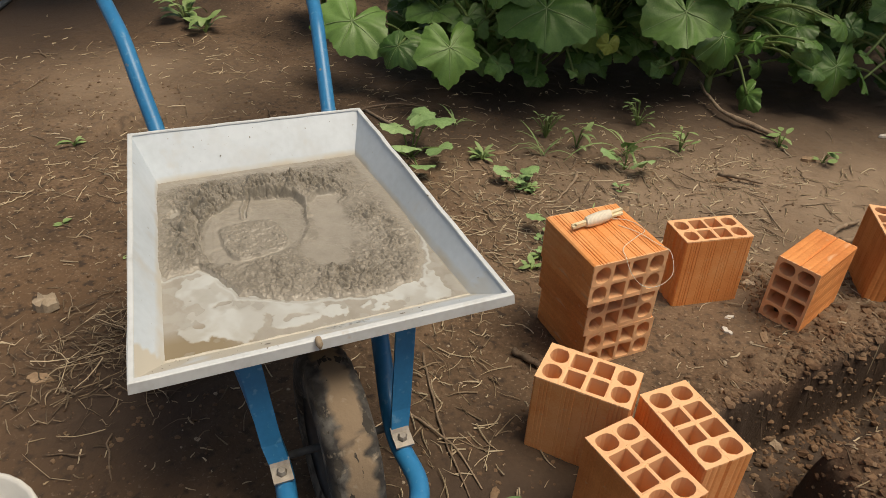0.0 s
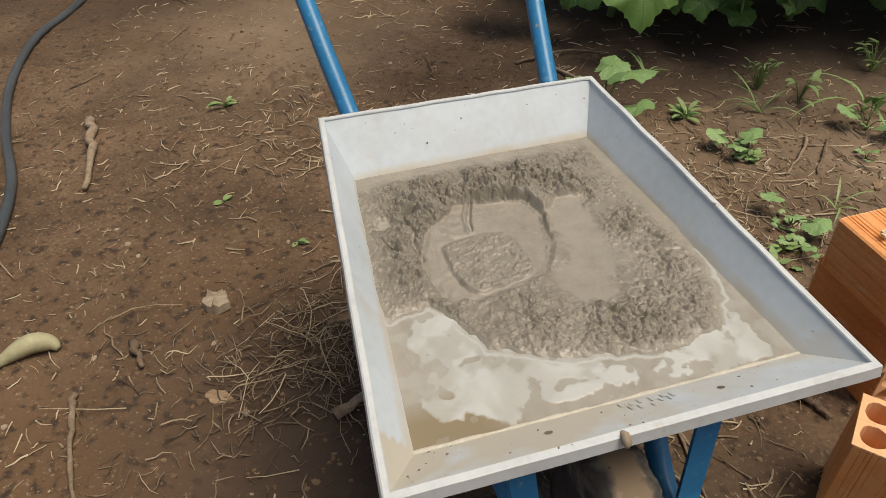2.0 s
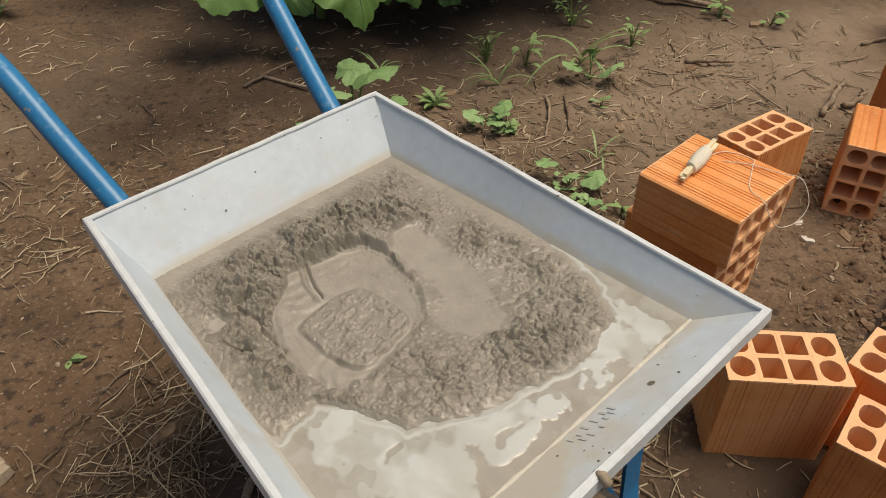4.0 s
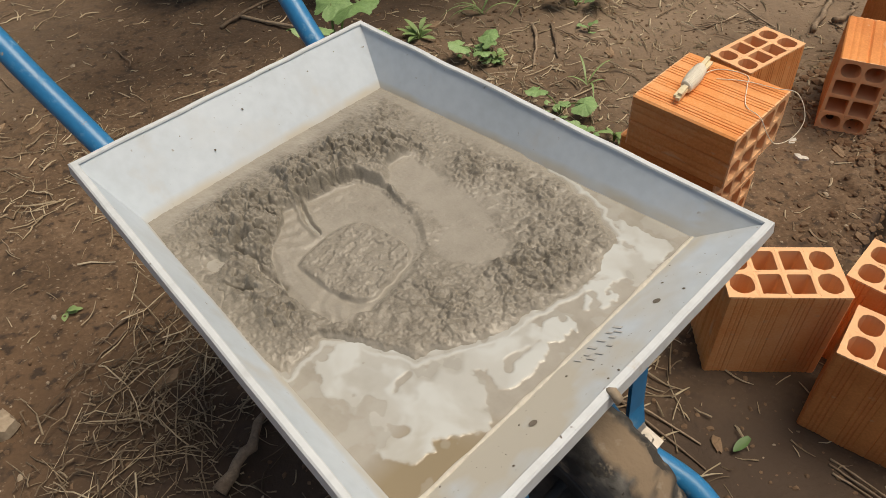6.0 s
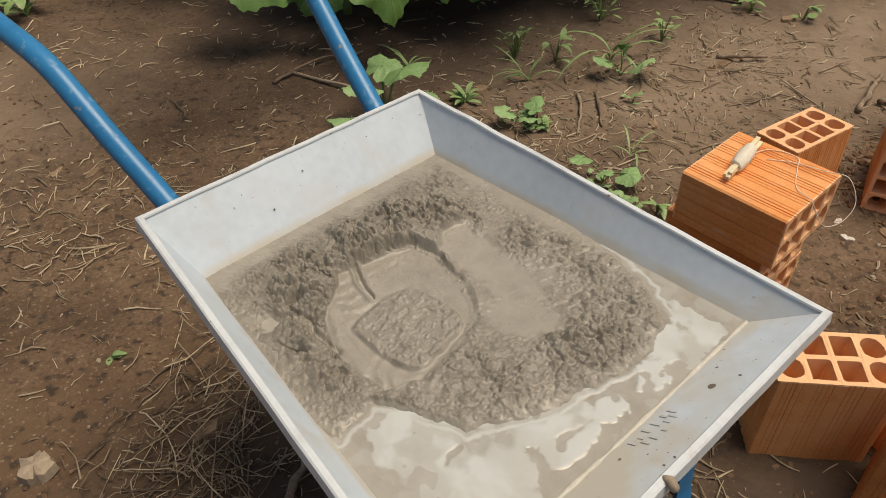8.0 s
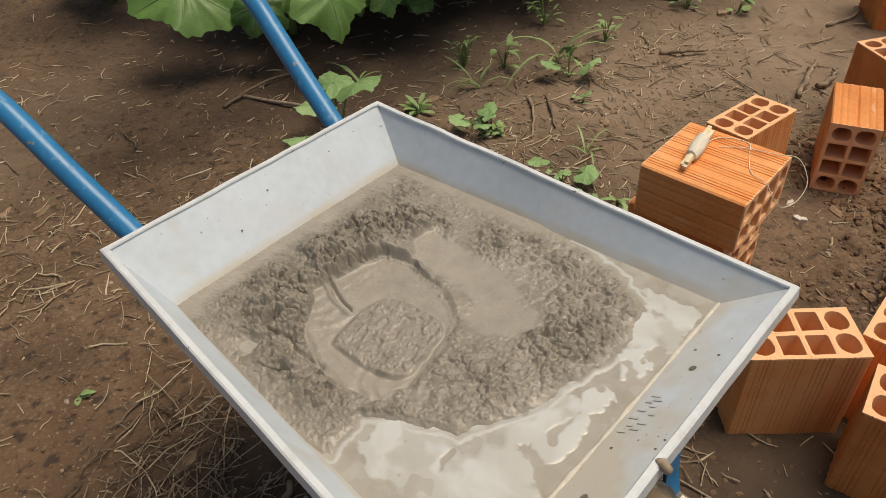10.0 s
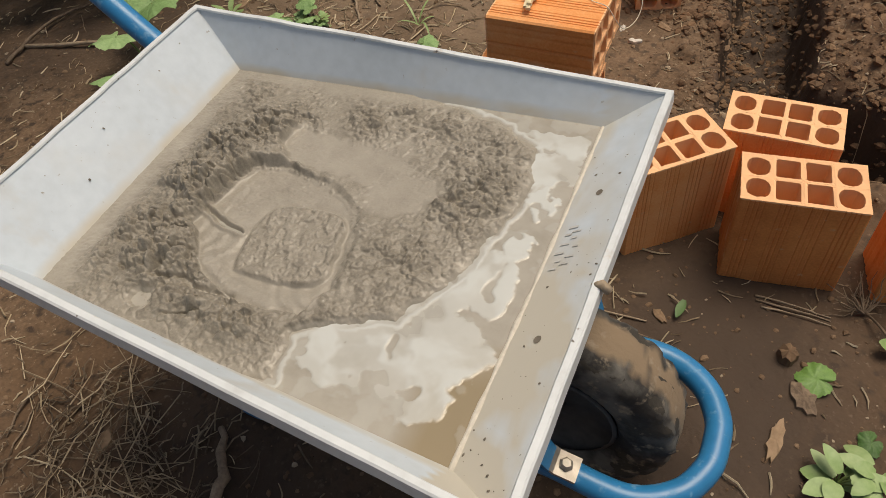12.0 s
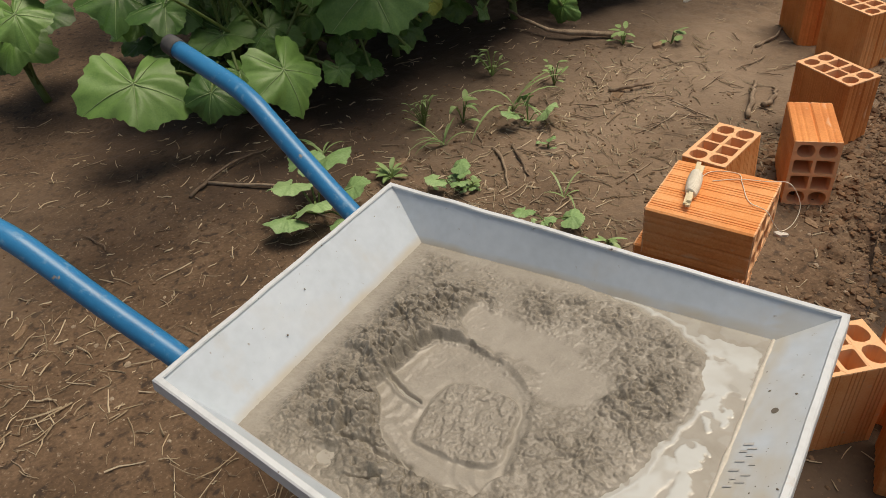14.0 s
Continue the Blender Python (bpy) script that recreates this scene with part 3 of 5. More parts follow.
u, v = tray_grid(560, 0.420, 0.003)
sd = edge_signed(u, v) + 0.018 * (fnoise(u, v, 45, 4, 2) - 0.5)
ru, rv = 0.8 * u - 0.6 * v, 0.6 * u + 0.8 * v
wu, wv = u + 0.012 * (fnoise(u, v, 30, 3, 51) - 0.5), v + 0.012 * (fnoise(u, v, 30, 3, 52) - 0.5)
# the slab pressed by the trowel
su, sv = (wu - 0.332) * 0.995 + (wv + 0.062) * 0.10, (wv + 0.062) * 0.995 - (wu - 0.332) * 0.10
slab_r = (np.abs(su) ** 4 + np.abs(sv) ** 4) ** 0.25
slab = ss(0.060, 0.053, slab_r)
# the scoop round it: its wall stands on the far and outer sides
SCOOP = [(0.190, -0.075), (0.199, -0.040), (0.206, 0.005), (0.222, 0.036), (0.262, 0.047), (0.310, 0.040), (0.352, 0.026), (0.382, 0.006), (0.397, -0.035), (0.410, -0.098)]
hollow = in_poly(wu, wv, SCOOP + [(0.395, -0.150), (0.320, -0.160), (0.255, -0.140), (0.225, -0.100)])
wall_d = path_dist(wu, wv, SCOOP)
out_d, in_d = np.where(hollow, 0, wall_d), np.where(hollow, wall_d, 0)
rise = 0.004 + 0.012 * ss(0.36, 0.22, u) * ss(-0.10, -0.03, v)
step = rise * ss(0.0, 0.010, out_d) * np.exp(-np.maximum(0, out_d - 0.010) / 0.045)
moat = np.where(hollow, ss(0.0, 0.006, in_d), 0) * (1 - slab)
band = ss(0.016, 0.004, path_dist(wu, wv, [(0.255, -0.120), (0.300, -0.141), (0.356, -0.146), (0.400, -0.128)]))
# slick pulled to one side, thin mud at the back and along the wall
slick = np.maximum.reduce([soft_spot(wu, wv, 0.345, 0.085, 0.085, 0.042), soft_spot(wu, wv, 0.270, 0.090, 0.050, 0.038), soft_spot(wu, wv, 0.415, 0.050, 0.050, 0.045)])
slick = ss(0.22, 0.62, slick + 0.6 * (fnoise(u, v, 42, 4, 6) - 0.5))
back_wet = np.maximum(ss(0.125, 0.085, u + 0.02 * (fnoise(u, v, 22, 3, 9) - 0.5)), ss(0.034, 0.014, 0.2115 + 0.0994 * (u - 0.105) - v + 0.02 * (fnoise(u, v, 25, 3, 10) - 0.5)))
# crumbly heaps: at the back, along the near wall, by the far wall; finer grain towards the front
heap = np.maximum.reduce([soft_spot(u, v, 0.165, 0.020, 0.045, 0.085), 0.9 * soft_spot(u, v, 0.185, -0.110, 0.060, 0.070), 0.8 * soft_spot(u, v, 0.200, 0.110, 0.050, 0.050), 0.75 * soft_spot(u, v, 0.290, -0.180, 0.09, 0.032), 0.7 * soft_spot(u, v, 0.235, -0.130, 0.04, 0.04)])
rough = np.clip(np.maximum.reduce([1.5 * heap, 0.8 * soft_spot(u, v, 0.14, -0.13, 0.06, 0.09), 0.7 * soft_spot(u, v, 0.13, 0.12, 0.05, 0.10), 0.75 * soft_spot(u, v, 0.315, 0.165, 0.05, 0.035), 0.75 * soft_spot(u, v, 0.40, 0.185, 0.07, 0.035), 0.85 * soft_spot(u, v, 0.50, 0.09, 0.07, 0.10), 0.65 * soft_spot(u, v, 0.46, -0.05, 0.06, 0.08), 0.55 * soft_spot(u, v, 0.42, -0.15, 0.06, 0.06)]), 0, 1)
calm = np.clip(np.maximum.reduce([slick, moat, slab, band, 0.9 * back_wet]), 0, 1)
patch = ss(0.40, 0.54, fnoise(ru, rv, 26, 3, 26))
clump = ss(0.47, 0.55, fnoise(ru, rv, 30, 4, 20)) * 0.0080
ledge = ss(0.48, 0.55, fnoise(wu * 0.7, wv * 1.3, 62, 4, 21)) * 0.0026
crumb = 0.0088 * worley(wu, wv, 0.0140, 3, 0.50) + 0.0060 * worley(ru, rv, 0.0082, 5, 0.66) + 0.0034 * worley(wv, wu, 0.0050, 11, 0.70)
grit = 0.0022 * worley(wu, wv, 0.0044, 9, 0.50) * (0.35 + 0.65 * ss(0.4, 0.6, fnoise(u, v, 34, 3, 23)))
tears = np.exp(-((fnoise(ru, rv, 26, 3, 33) - 0.5) / 0.014) ** 2) * 0.010 * heap
h = 0.0040 + 0.0070 * heap + rough * (0.50 + 0.50 * patch) * (clump * (0.35 + heap) + ledge + crumb) * (1 - calm) + grit * (1 - 0.75 * calm) - tears * (1 - calm)
h = h + step * (0.35 + 1.3 * fnoise(ru, rv, 44, 4, 12)) * (1 - 0.7 * slick)
h = h - 0.0014 * moat * ss(0.052, 0.062, slab_r) - 0.0012 * np.exp(-((slab_r - 0.060) / 0.005) ** 2)
h = h * (1 - slab) + slab * (0.0052 + 0.0020 * ss(0.44, 0.58, fnoise(wu * 1.5 + wv * 0.5, wv - wu * 0.4, 85, 4, 3)) + 0.0012 * worley(ru, rv, 0.0045, 7, 0.45) + 0.0010 * fnoise(ru, rv, 150, 2, 5))
h = h + 0.0022 * band + 0.0007 * moat * np.sin((in_d + 0.010 * fnoise(u, v, 30, 3, 27)) * 330) * ss(0.42, 0.62, fnoise(u, v, 18, 3, 28))
h = h + 0.003 * (fnoise(u, v, 16, 3, 17) - 0.5) * (slick + moat)
# a scratch, a poked pit and a crack in the near heap
scratch = path_dist(wu, wv, [(0.188, -0.046), (0.225, -0.060), (0.262, -0.066)])
h = h - 0.0055 * np.exp(-(scratch / 0.0028) ** 2) + 0.003 * np.exp(-((scratch - 0.006) / 0.003) ** 2)
h = h - 0.0100 * np.exp(-(np.hypot((wu - 0.207) / 1.1, wv + 0.187) / 0.013) ** 4)
h = h - 0.0075 * np.exp(-(path_dist(wu, wv, [(0.200, -0.160), (0.235, -0.152), (0.262, -0.160), (0.305, -0.156)]) / 0.0034) ** 2)
h[1:-1, 1:-1] = 0.36 * h[1:-1, 1:-1] + 0.16 * (h[:-2, 1:-1] + h[2:, 1:-1] + h[1:-1, :-2] + h[1:-1, 2:])
h = h * ss(-0.002, 0.012, sd) - 0.010 * ss(0.004, -0.012, sd)
wet = np.clip(np.maximum.reduce([slick * 0.75, moat * 0.6, band * 0.7, back_wet * 0.75, (1 - rough) * 0.45, ss(0.008, 0.004, h) * 0.7]) * (0.7 + 0.5 * fnoise(u, v, 30, 3, 61)), 0, 1)
idx = np.arange(u.size).reshape(u.shape)
Q = np.stack([idx[:-1, :-1], idx[:-1, 1:], idx[1:, 1:], idx[1:, :-1]], -1).reshape(-1, 4).tolist()
me = mesh_of("mortar", np.stack([u, v, LEVEL + h], -1).reshape(-1, 3).tolist(), Q, MORTAR)
me.attributes.new("wet", "FLOAT", "POINT").data.foreach_set("value", wet.reshape(-1).astype(np.float32))
thing("mortar", me, BARROW, label="lumpy wet grey mortar worked with a trowel in the tray", category="mortar")

u, v = tray_grid(340, LEVEL, 0.002)
sd = edge_signed(u, v) + 0.018 * (fnoise(u, v, 45, 4, 2) - 0.5)
e = -sd
line = np.exp(-((e - 0.005) / 0.0032) ** 2) * (0.55 + 0.6 * fnoise(u, v, 18, 3, 71))
wu, wv = u + 0.034 * (fnoise(u, v, 22, 4, 81) - 0.5) + 0.018 * (fnoise(u, v, 75, 4, 83) - 0.5), v + 0.034 * (fnoise(u, v, 22, 4, 82) - 0.5) + 0.018 * (fnoise(u, v, 75, 4, 84) - 0.5)
skin = np.zeros(u.shape)
for cu, cv, ru, rv in ((0.500, -0.150, 0.060, 0.050), (0.455, -0.160, 0.042, 0.042), (0.525, -0.155, 0.045, 0.050), (0.500, -0.105, 0.024, 0.030), (0.470, -0.175, 0.036, 0.026), (0.545, -0.175, 0.030, 0.036), (0.560, -0.125, 0.034, 0.035), (0.520, -0.085, 0.028, 0.050), (0.572, -0.030, 0.022, 0.036), (0.545, -0.030, 0.012, 0.05), (0.582, 0.025, 0.014, 0.020), (0.575, 0.150, 0.032, 0.030), (0.560, 0.205, 0.034, 0.014), (0.592, 0.195, 0.012, 0.022), (0.585, 0.095, 0.012, 0.022)):
    skin = np.maximum(skin, ss(1.26, 1.02, np.hypot((wu - cu) / ru, (wv - cv) / rv)))
holes = np.maximum(ss(0.70, 0.76, fnoise(u, v, 44, 2, 6)), ss(0.60, 0.70, fnoise(u, v, 19, 4, 11)) * 0.6)
swirl = ss(0.30, 0.62, fnoise(u + 0.05 * fnoise(u, v, 14, 2, 81), v + 0.05 * fnoise(u, v, 14, 2, 82), 26, 4, 14))
foam = np.maximum(skin * (1 - 0.8 * holes) * (0.66 + 0.34 * swirl), line)
foam = np.maximum(foam, 0.25 * ss(0.52, 0.64, fnoise(u, v, 40, 4, 15)))
murk = 1.1 * ss(0.52, 0.59, u) * ss(-0.06, -0.19, v) + 0.3 * ss(0.45, 0.6, fnoise(u, v, 9, 2, 9)) * ss(0.3, 0.5, u)
idx = np.arange(u.size).reshape(u.shape)
Q = np.stack([idx[:-1, :-1], idx[:-1, 1:], idx[1:, 1:], idx[1:, :-1]], -1).reshape(-1, 4).tolist()
me = mesh_of("cement_water", np.stack([u, v, LEVEL + 0.0012 * foam], -1).reshape(-1, 3).tolist(), Q, WATER)
for key, val in (("foam", foam), ("murk", murk)):
    me.attributes.new(key, "FLOAT", "POINT").data.foreach_set("value", val.reshape(-1).astype(np.float32))
thing("cement_water", me, BARROW, label="murky cement water with pale foam round the mortar", category="water")

# ---- hollow clay bricks, eight holes each ----
BW, BT, BL = 0.186, 0.107, 0.200


def brick_mesh(seed, deep=0.0013):
    """Holes run along z. The wide faces are ribbed."""
    rnd = random.Random(seed)
    V, F = [], []

    def add(vs):
        V.extend(vs)
        return list(range(len(V) - len(vs), len(V)))
    xs = [-BW / 2, -0.0450, 0.0, 0.0450, BW / 2]
    ys = [-BT / 2, 0.0, BT / 2]
    jit = lambda s: rnd.uniform(-s, s)
    for i in range(4):
        for j in range(2):
            x0, x1, y0, y1 = xs[i], xs[i + 1], ys[j], ys[j + 1]
            xm, ym = (x0 + x1) / 2, (y0 + y1) / 2
            corner = i in (0, 3)
            l = 0.0085 if i == 0 else 0.0042
            r = 0.0085 if i == 3 else 0.0042
            b, t = (0.0085, 0.0042) if j == 0 else (0.0042, 0.0085)
            hx0, hx1, hy0, hy1 = x0 + l + jit(0.0008), x1 - r + jit(0.0008), y0 + b + jit(0.0008), y1 - t + jit(0.0008)
            c = 0.0155 if corner else 0.0035
            arc = [math.radians(q) for q in (0, 30, 60, 90)]
            hole = [(hx0 + c - c * math.sin(q), hy0 + c - c * math.cos(q)) for q in arc[::-1]]
            hole += [(hx1 - c + c * math.sin(q), hy0 + c - c * math.cos(q)) for q in arc]
            hole += [(hx1 - c + c * math.cos(q), hy1 - c + c * math.sin(q)) for q in arc]
            hole += [(hx0 + c - c * math.sin(q), hy1 - c + c * math.cos(q)) for q in arc]
            wx, wy = (x1 - x0) / 2, (y1 - y0) / 2
            outer = []
            for px, py in hole:
                dx, dy = (px - xm) / wx, (py - ym) / wy
                f = max(abs(dx), abs(dy))
                outer.append((xm + dx / f * wx, ym + dy / f * wy, abs(dx) > abs(dy)))
            n = len(hole)
            for z, flip in ((BL / 2, False), (-BL / 2, True)):
                oi = add([(px, py, z - math.copysign(abs(jit(0.0007)), z)) for px, py, _ in outer])
                hi = add([(px + jit(0.0004), py + jit(0.0004), z - math.copysign(abs(jit(0.0018)), z)) for px, py in hole])
                for k in range(n):
                    k2 = (k + 1) % n
                    q = (oi[k], oi[k2], hi[k2], hi[k])
                    F.append(q[::-1] if flip else q)
                    if outer[k][2] != outer[k2][2]:
                        cx = x1 if outer[k][0] + outer[k2][0] > 2 * xm else x0
                        cy = y1 if outer[k][1] + outer[k2][1] > 2 * ym else y0
                        ci = add([(cx, cy, z)])
                        tri = (oi[k], ci[0], oi[k2])
                        F.append(tri[::-1] if flip else tri)
                if z > 0:
                    top = hi
                else:
                    for k in range(n):
                        k2 = (k + 1) % n
                        F.append((top[k], top[k2], hi[k2], hi[k]))
    # outside skin with ribs that run the length
    per = []

    def side(p, q, nrm, ribs):
        """Flat lands with bands of sharp grooves."""
        marks = [(0.0, 0.0)]
        for c in (0.125, 0.375, 0.625, 0.875):
            for g in (-0.062, -0.021, 0.021, 0.062):
                dep = rnd.uniform(0.0004, deep)
                g += rnd.uniform(-0.004, 0.004)
                for e, d in ((-0.008, 0.0), (-0.003, -dep), (0.003, -dep), (0.008, 0.0)):
                    marks.append((c + g + e, d))
        for s, d in marks:
            per.append((p[0] + (q[0] - p[0]) * s + nrm[0] * (d + 0.0004), p[1] + (q[1] - p[1]) * s + nrm[1] * (d + 0.0004)))
    w, t = BW / 2, BT / 2
    ch = 0.003
    side((-w + ch, -t), (w - ch, -t), (0, -1), 46)
    per.append((w - ch, -t))

    def edge_side(sx):
        n = 22
        for k in range(n + 1):
            s = k / n
            y = (-t + ch) + (2 * t - 2 * ch) * s
            d = -0.0014 if k in (3, 6, 16, 19) else 0.0
            if 0.46 < s < 0.54:
                d = -0.0035
            per.append((sx * (w + d + 0.0004), sx * y))
    edge_side(1)
    side((w - ch, t), (-w + ch, t), (0, 1), 46)
    per.append((-w + ch, t))
    edge_side(-1)
    n = len(per)
    zs = [-BL / 2, -BL / 2 + 0.003, 0.0, BL / 2 - 0.003, BL / 2]
    rows = []
    for a, z in enumerate(zs):
        shrink = 0.994 if a in (0, 4) else 1.0
        chip = [rnd.random() ** 3 * 0.010 if a in (0, 4) else 0.0 for _ in per]
        rows.append(add([(x * (shrink - c), y * (shrink - c), z - math.copysign(c * 0.15, z)) for (x, y), c in zip(per, chip)]))
    for a in range(4):
        for k in range(n):
            F.append((rows[a][k], rows[a][(k + 1) % n], rows[a + 1][(k + 1) % n], rows[a + 1][k]))
    me = mesh_of("hollow_brick", V, F, CLAY, smooth=False)
    # the cut ends are rougher and paler than the skin
    cut = [1.0 if all(abs(V[i][2]) > BL / 2 - 0.0045 for i in f) else 0.0 for f in F]
    me.attributes.new("cut", "FLOAT", "FACE").data.foreach_set("value", cut)
    return me


BRICKS = [brick_mesh(1), brick_mesh(2), brick_mesh(3), brick_mesh(4, 0.0026)]
GRP = "hollow clay bricks"


def brick(k, m, label):
    return thing("hollow_brick", BRICKS[k], m, label=label, category="brick", group=GRP)


def standing(k, x, y, yaw, lift=0.0, rx=0, ry=0, label="orange hollow clay brick standing on the earth with holes upward"):
    return brick(k, pose(x, y, lift + BL / 2, rx, ry, yaw), label)


standing(0, 0.367, 1.014, -20.2)
standing(1, 0.550, 0.922, -61.2, -0.004)
standing(2, 0.446, 0.815, -54.4, -0.004)
standing(0, 0.583, 0.618, -52)
standing(1, 0.716, 1.590, 18.0, -0.004, rx=-2, label="orange hollow clay brick standing behind the brick stack")
standing(2, 1.222, 1.685, 84, 0.0)
standing(0, 1.645, 1.937, 80, 0.0)
standing(1, 1.71, 2.17, 60, 0.0)
# on its narrow side, holes to the trench
brick(2, pose(0.975, 1.548, BW / 2 - 0.002, 0, 0, 46.5) @ Matrix(((0, 0, 1, 0), (0, 1, 0, 0), (-1, 0, 0, 0), (0, 0, 0, 1))), "orange hollow clay brick lying on its narrow side")
# the stack of three, flat
for k, (dx, dy, dyaw) in enumerate(((0.017, 0.036, 0.5), (0.008, 0.032, 1.0), (0, 0, 0))):
    m = pose(0.4074 + dx, 1.3302 + dy, 0.001 + BT * (k + 0.5), 0, 0, 28.2 + dyaw) @ Matrix(((1, 0, 0, 0), (0, 0, -1, 0), (0, 1, 0, 0), (0, 0, 0, 1)))
    brick((0, 1, 3)[k], m, ("orange hollow clay brick at the bottom of a flat stack", "orange hollow clay brick in the middle of a flat stack", "ribbed orange clay brick on top of a flat stack")[k])
STACK_TOP = 0.001 + 3 * BT

# ---- spool of string and its tag ----
spool = thing("string_spool", None, pose(0.390, 1.366, STACK_TOP + 0.0135, 0, 0, 36.5), label="pale wooden stick wound with cream string, lying on a brick", category="spool")
for k, (dy, dz, l0, l1) in enumerate(((-0.0035, -0.002, -0.074, 0.066), (0.0035, -0.001, -0.070, 0.074), (0.0, 0.003, -0.066, 0.070))):
    V, F = box((l0 + l1) / 2, dy, dz, l1 - l0, 0.0075, 0.0052)
    V = [(x, y + 0.03 * x * (k - 1), z) for x, y, z in V]
    thing("stick", mesh_of("spool_stick", V, F, PALEWOOD, False), parent=spool, label="split pale wooden stick")
rings = []
for k in range(61):
    x = -0.036 + 0.072 * k / 60
    rings.append((x, 0.0088 + 0.0042 * math.sin(math.pi * k / 60) ** 0.6 + (0.0013 if k % 3 else 0.0)))
V, F = tube([(x, 0, 0) for x, _ in rings], [r for _, r in rings], 18)
V = [Vector((v.x + 0.35 * v.y, v.y, v.z)) for v in V]
thing("winding", mesh_of("winding", V, F, STRING), parent=spool, label="wound cream string")
ST = STACK_TOP + 0.0022
line = smooth_path([(0.415, 1.375, ST + 0.008), (0.48, 1.395, ST), (0.515, 1.36, ST), (0.496, 1.33, ST), (0.462, 1.282, ST), (0.463, 1.243, ST + 0.001), (0.478, 1.232, 0.295), (0.509, 1.237, 0.262), (0.542, 1.238, 0.266), (0.566, 1.25, 0.292),
                    (0.558, 1.275, ST + 0.004), (0.535, 1.305, ST + 0.002), (0.50, 1.345, ST + 0.001), (0.46, 1.37, ST)], 10)
line = [Vector((p.x - 0.024, p.y - 0.007, p.z)) for p in line]
thing("string_line", mesh_of("string_line", *tube(line, 0.0008, 6), STRING), label="loose cream string looping over the edge of a brick", category="string")


def slab(pts, h, wob, seed):
    """A thin uneven flake from an outline."""
    r = random.Random(seed)
    n = len(pts)
    V = [(x, y, 0) for x, y in pts] + [(x * 0.94, y * 0.94, h + r.uniform(-wob, wob)) for x, y in pts] + [(0, 0, h * 1.15)]
    F = [(k, (k + 1) % n, n + (k + 1) % n, n + k) for k in range(n)] + [(n + k, n + (k + 1) % n, 2 * n) for k in range(n)] + [tuple(range(n))[::-1]]
    return V, F


def flake(name, x, y, rx, ry, h, yaw, material, label, category, seed, n=9):
    r = random.Random(seed)
    x, y = plan(x, y)
    n = n * 2
    pts = [(rx * (0.68 + 0.4 * r.random()) * math.cos(2 * math.pi * k / n), ry * (0.68 + 0.4 * r.random()) * math.sin(2 * math.pi * k / n)) for k in range(n)]
    return thing(name, mesh_of(name, *slab(pts, h, h * 0.3, seed), material, False), pose(x, y, gz(x, y) - 0.001, 0, 0, yaw), label=label, category=category)


flake("paper_tag", 0.809, 1.413, 0.018, 0.009, 0.006, 130, WHITE, "small white paper tag lying on the earth", "tag", 1, 6)
flake("white_scrap", 0.83, 1.47, 0.014, 0.008, 0.003, 30, WHITE, "small white paper scrap on the earth", "scrap", 2)
flake("white_scrap", 1.743, 2.655, 0.045, 0.016, 0.008, 20, WHITE, "white scrap lying near the squash plants", "scrap", 3)
flake("husk", 0.90, 1.40, 0.025, 0.012, 0.004, 80, DRYLEAF, "pale dry husk on the earth", "husk", 4)
flake("bark_piece", 0.93, 1.22, 0.03, 0.016, 0.007, 120, TWIG, "grey piece of bark near the trench", "bark", 5)
flake("bark_piece", 1.353, 2.415, 0.03, 0.018, 0.01, 10, DRYLEAF, "tan piece of bark on the earth", "bark", 6)
flake("bark_piece", 0.255, 0.612, 0.034, 0.020, 0.008, 60, TWIG, "grey broken bark under a green leaf", "bark", 7)
flake("stone", -0.90, 1.262, 0.036, 0.030, 0.024, 30, STONE, "pale flat stone on the earth", "stone", 8)
flake("stone", 0.30, 0.67, 0.020, 0.017, 0.018, 30, CLOD, "round brown clod of earth", "stone", 9)
flake("stone", 0.92, 1.62, 0.02, 0.015, 0.012, 0, STONE, "small pale stone lying on earth", "stone", 10)
for k, (x, y, a, b, yaw) in enumerate(((0.163, 0.596, 0.040, 0.012, 20), (0.215, 0.853, 0.018, 0.01, 70), (-0.79, 1.03, 0.03, 0.02, 0), (-1.0, 2.2, 0.035, 0.012, 50), (-0.9, 2.176, 0.028, 0.012, 60), (0.486, 0.452, 0.03, 0.018, 100), (-0.62, 1.273, 0.032, 0.014, 40), (0.20, 2.30, 0.03, 0.015, 15), (0.62, 1.98, 0.03, 0.014, 70), (0.99, 2.22, 0.05, 0.02, 25))):
    flake("dry_leaf", x, y, a, b, 0.006, yaw, DRYLEAF, "curled brown dry leaf on the earth", "leaf", 20 + k, 8)

# a pale curved peel
V, F = tube(smooth_path([(-1.265, 1.02, 0.012), (-1.24, 1.055, 0.022), (-1.215, 1.082, 0.026), (-1.185, 1.095, 0.02), (-1.165, 1.09, 0.012)], 6), [0.004 + 0.017 * math.sin(math.pi * (k + 1) / 26) for k in range(25)], 8)
thing("fruit_peel", mesh_of("fruit_peel", V, F, PEEL), pose(0, 0, gz(-1.2, 1.07)), label="pale yellowish curved peel on the earth", category="peel")


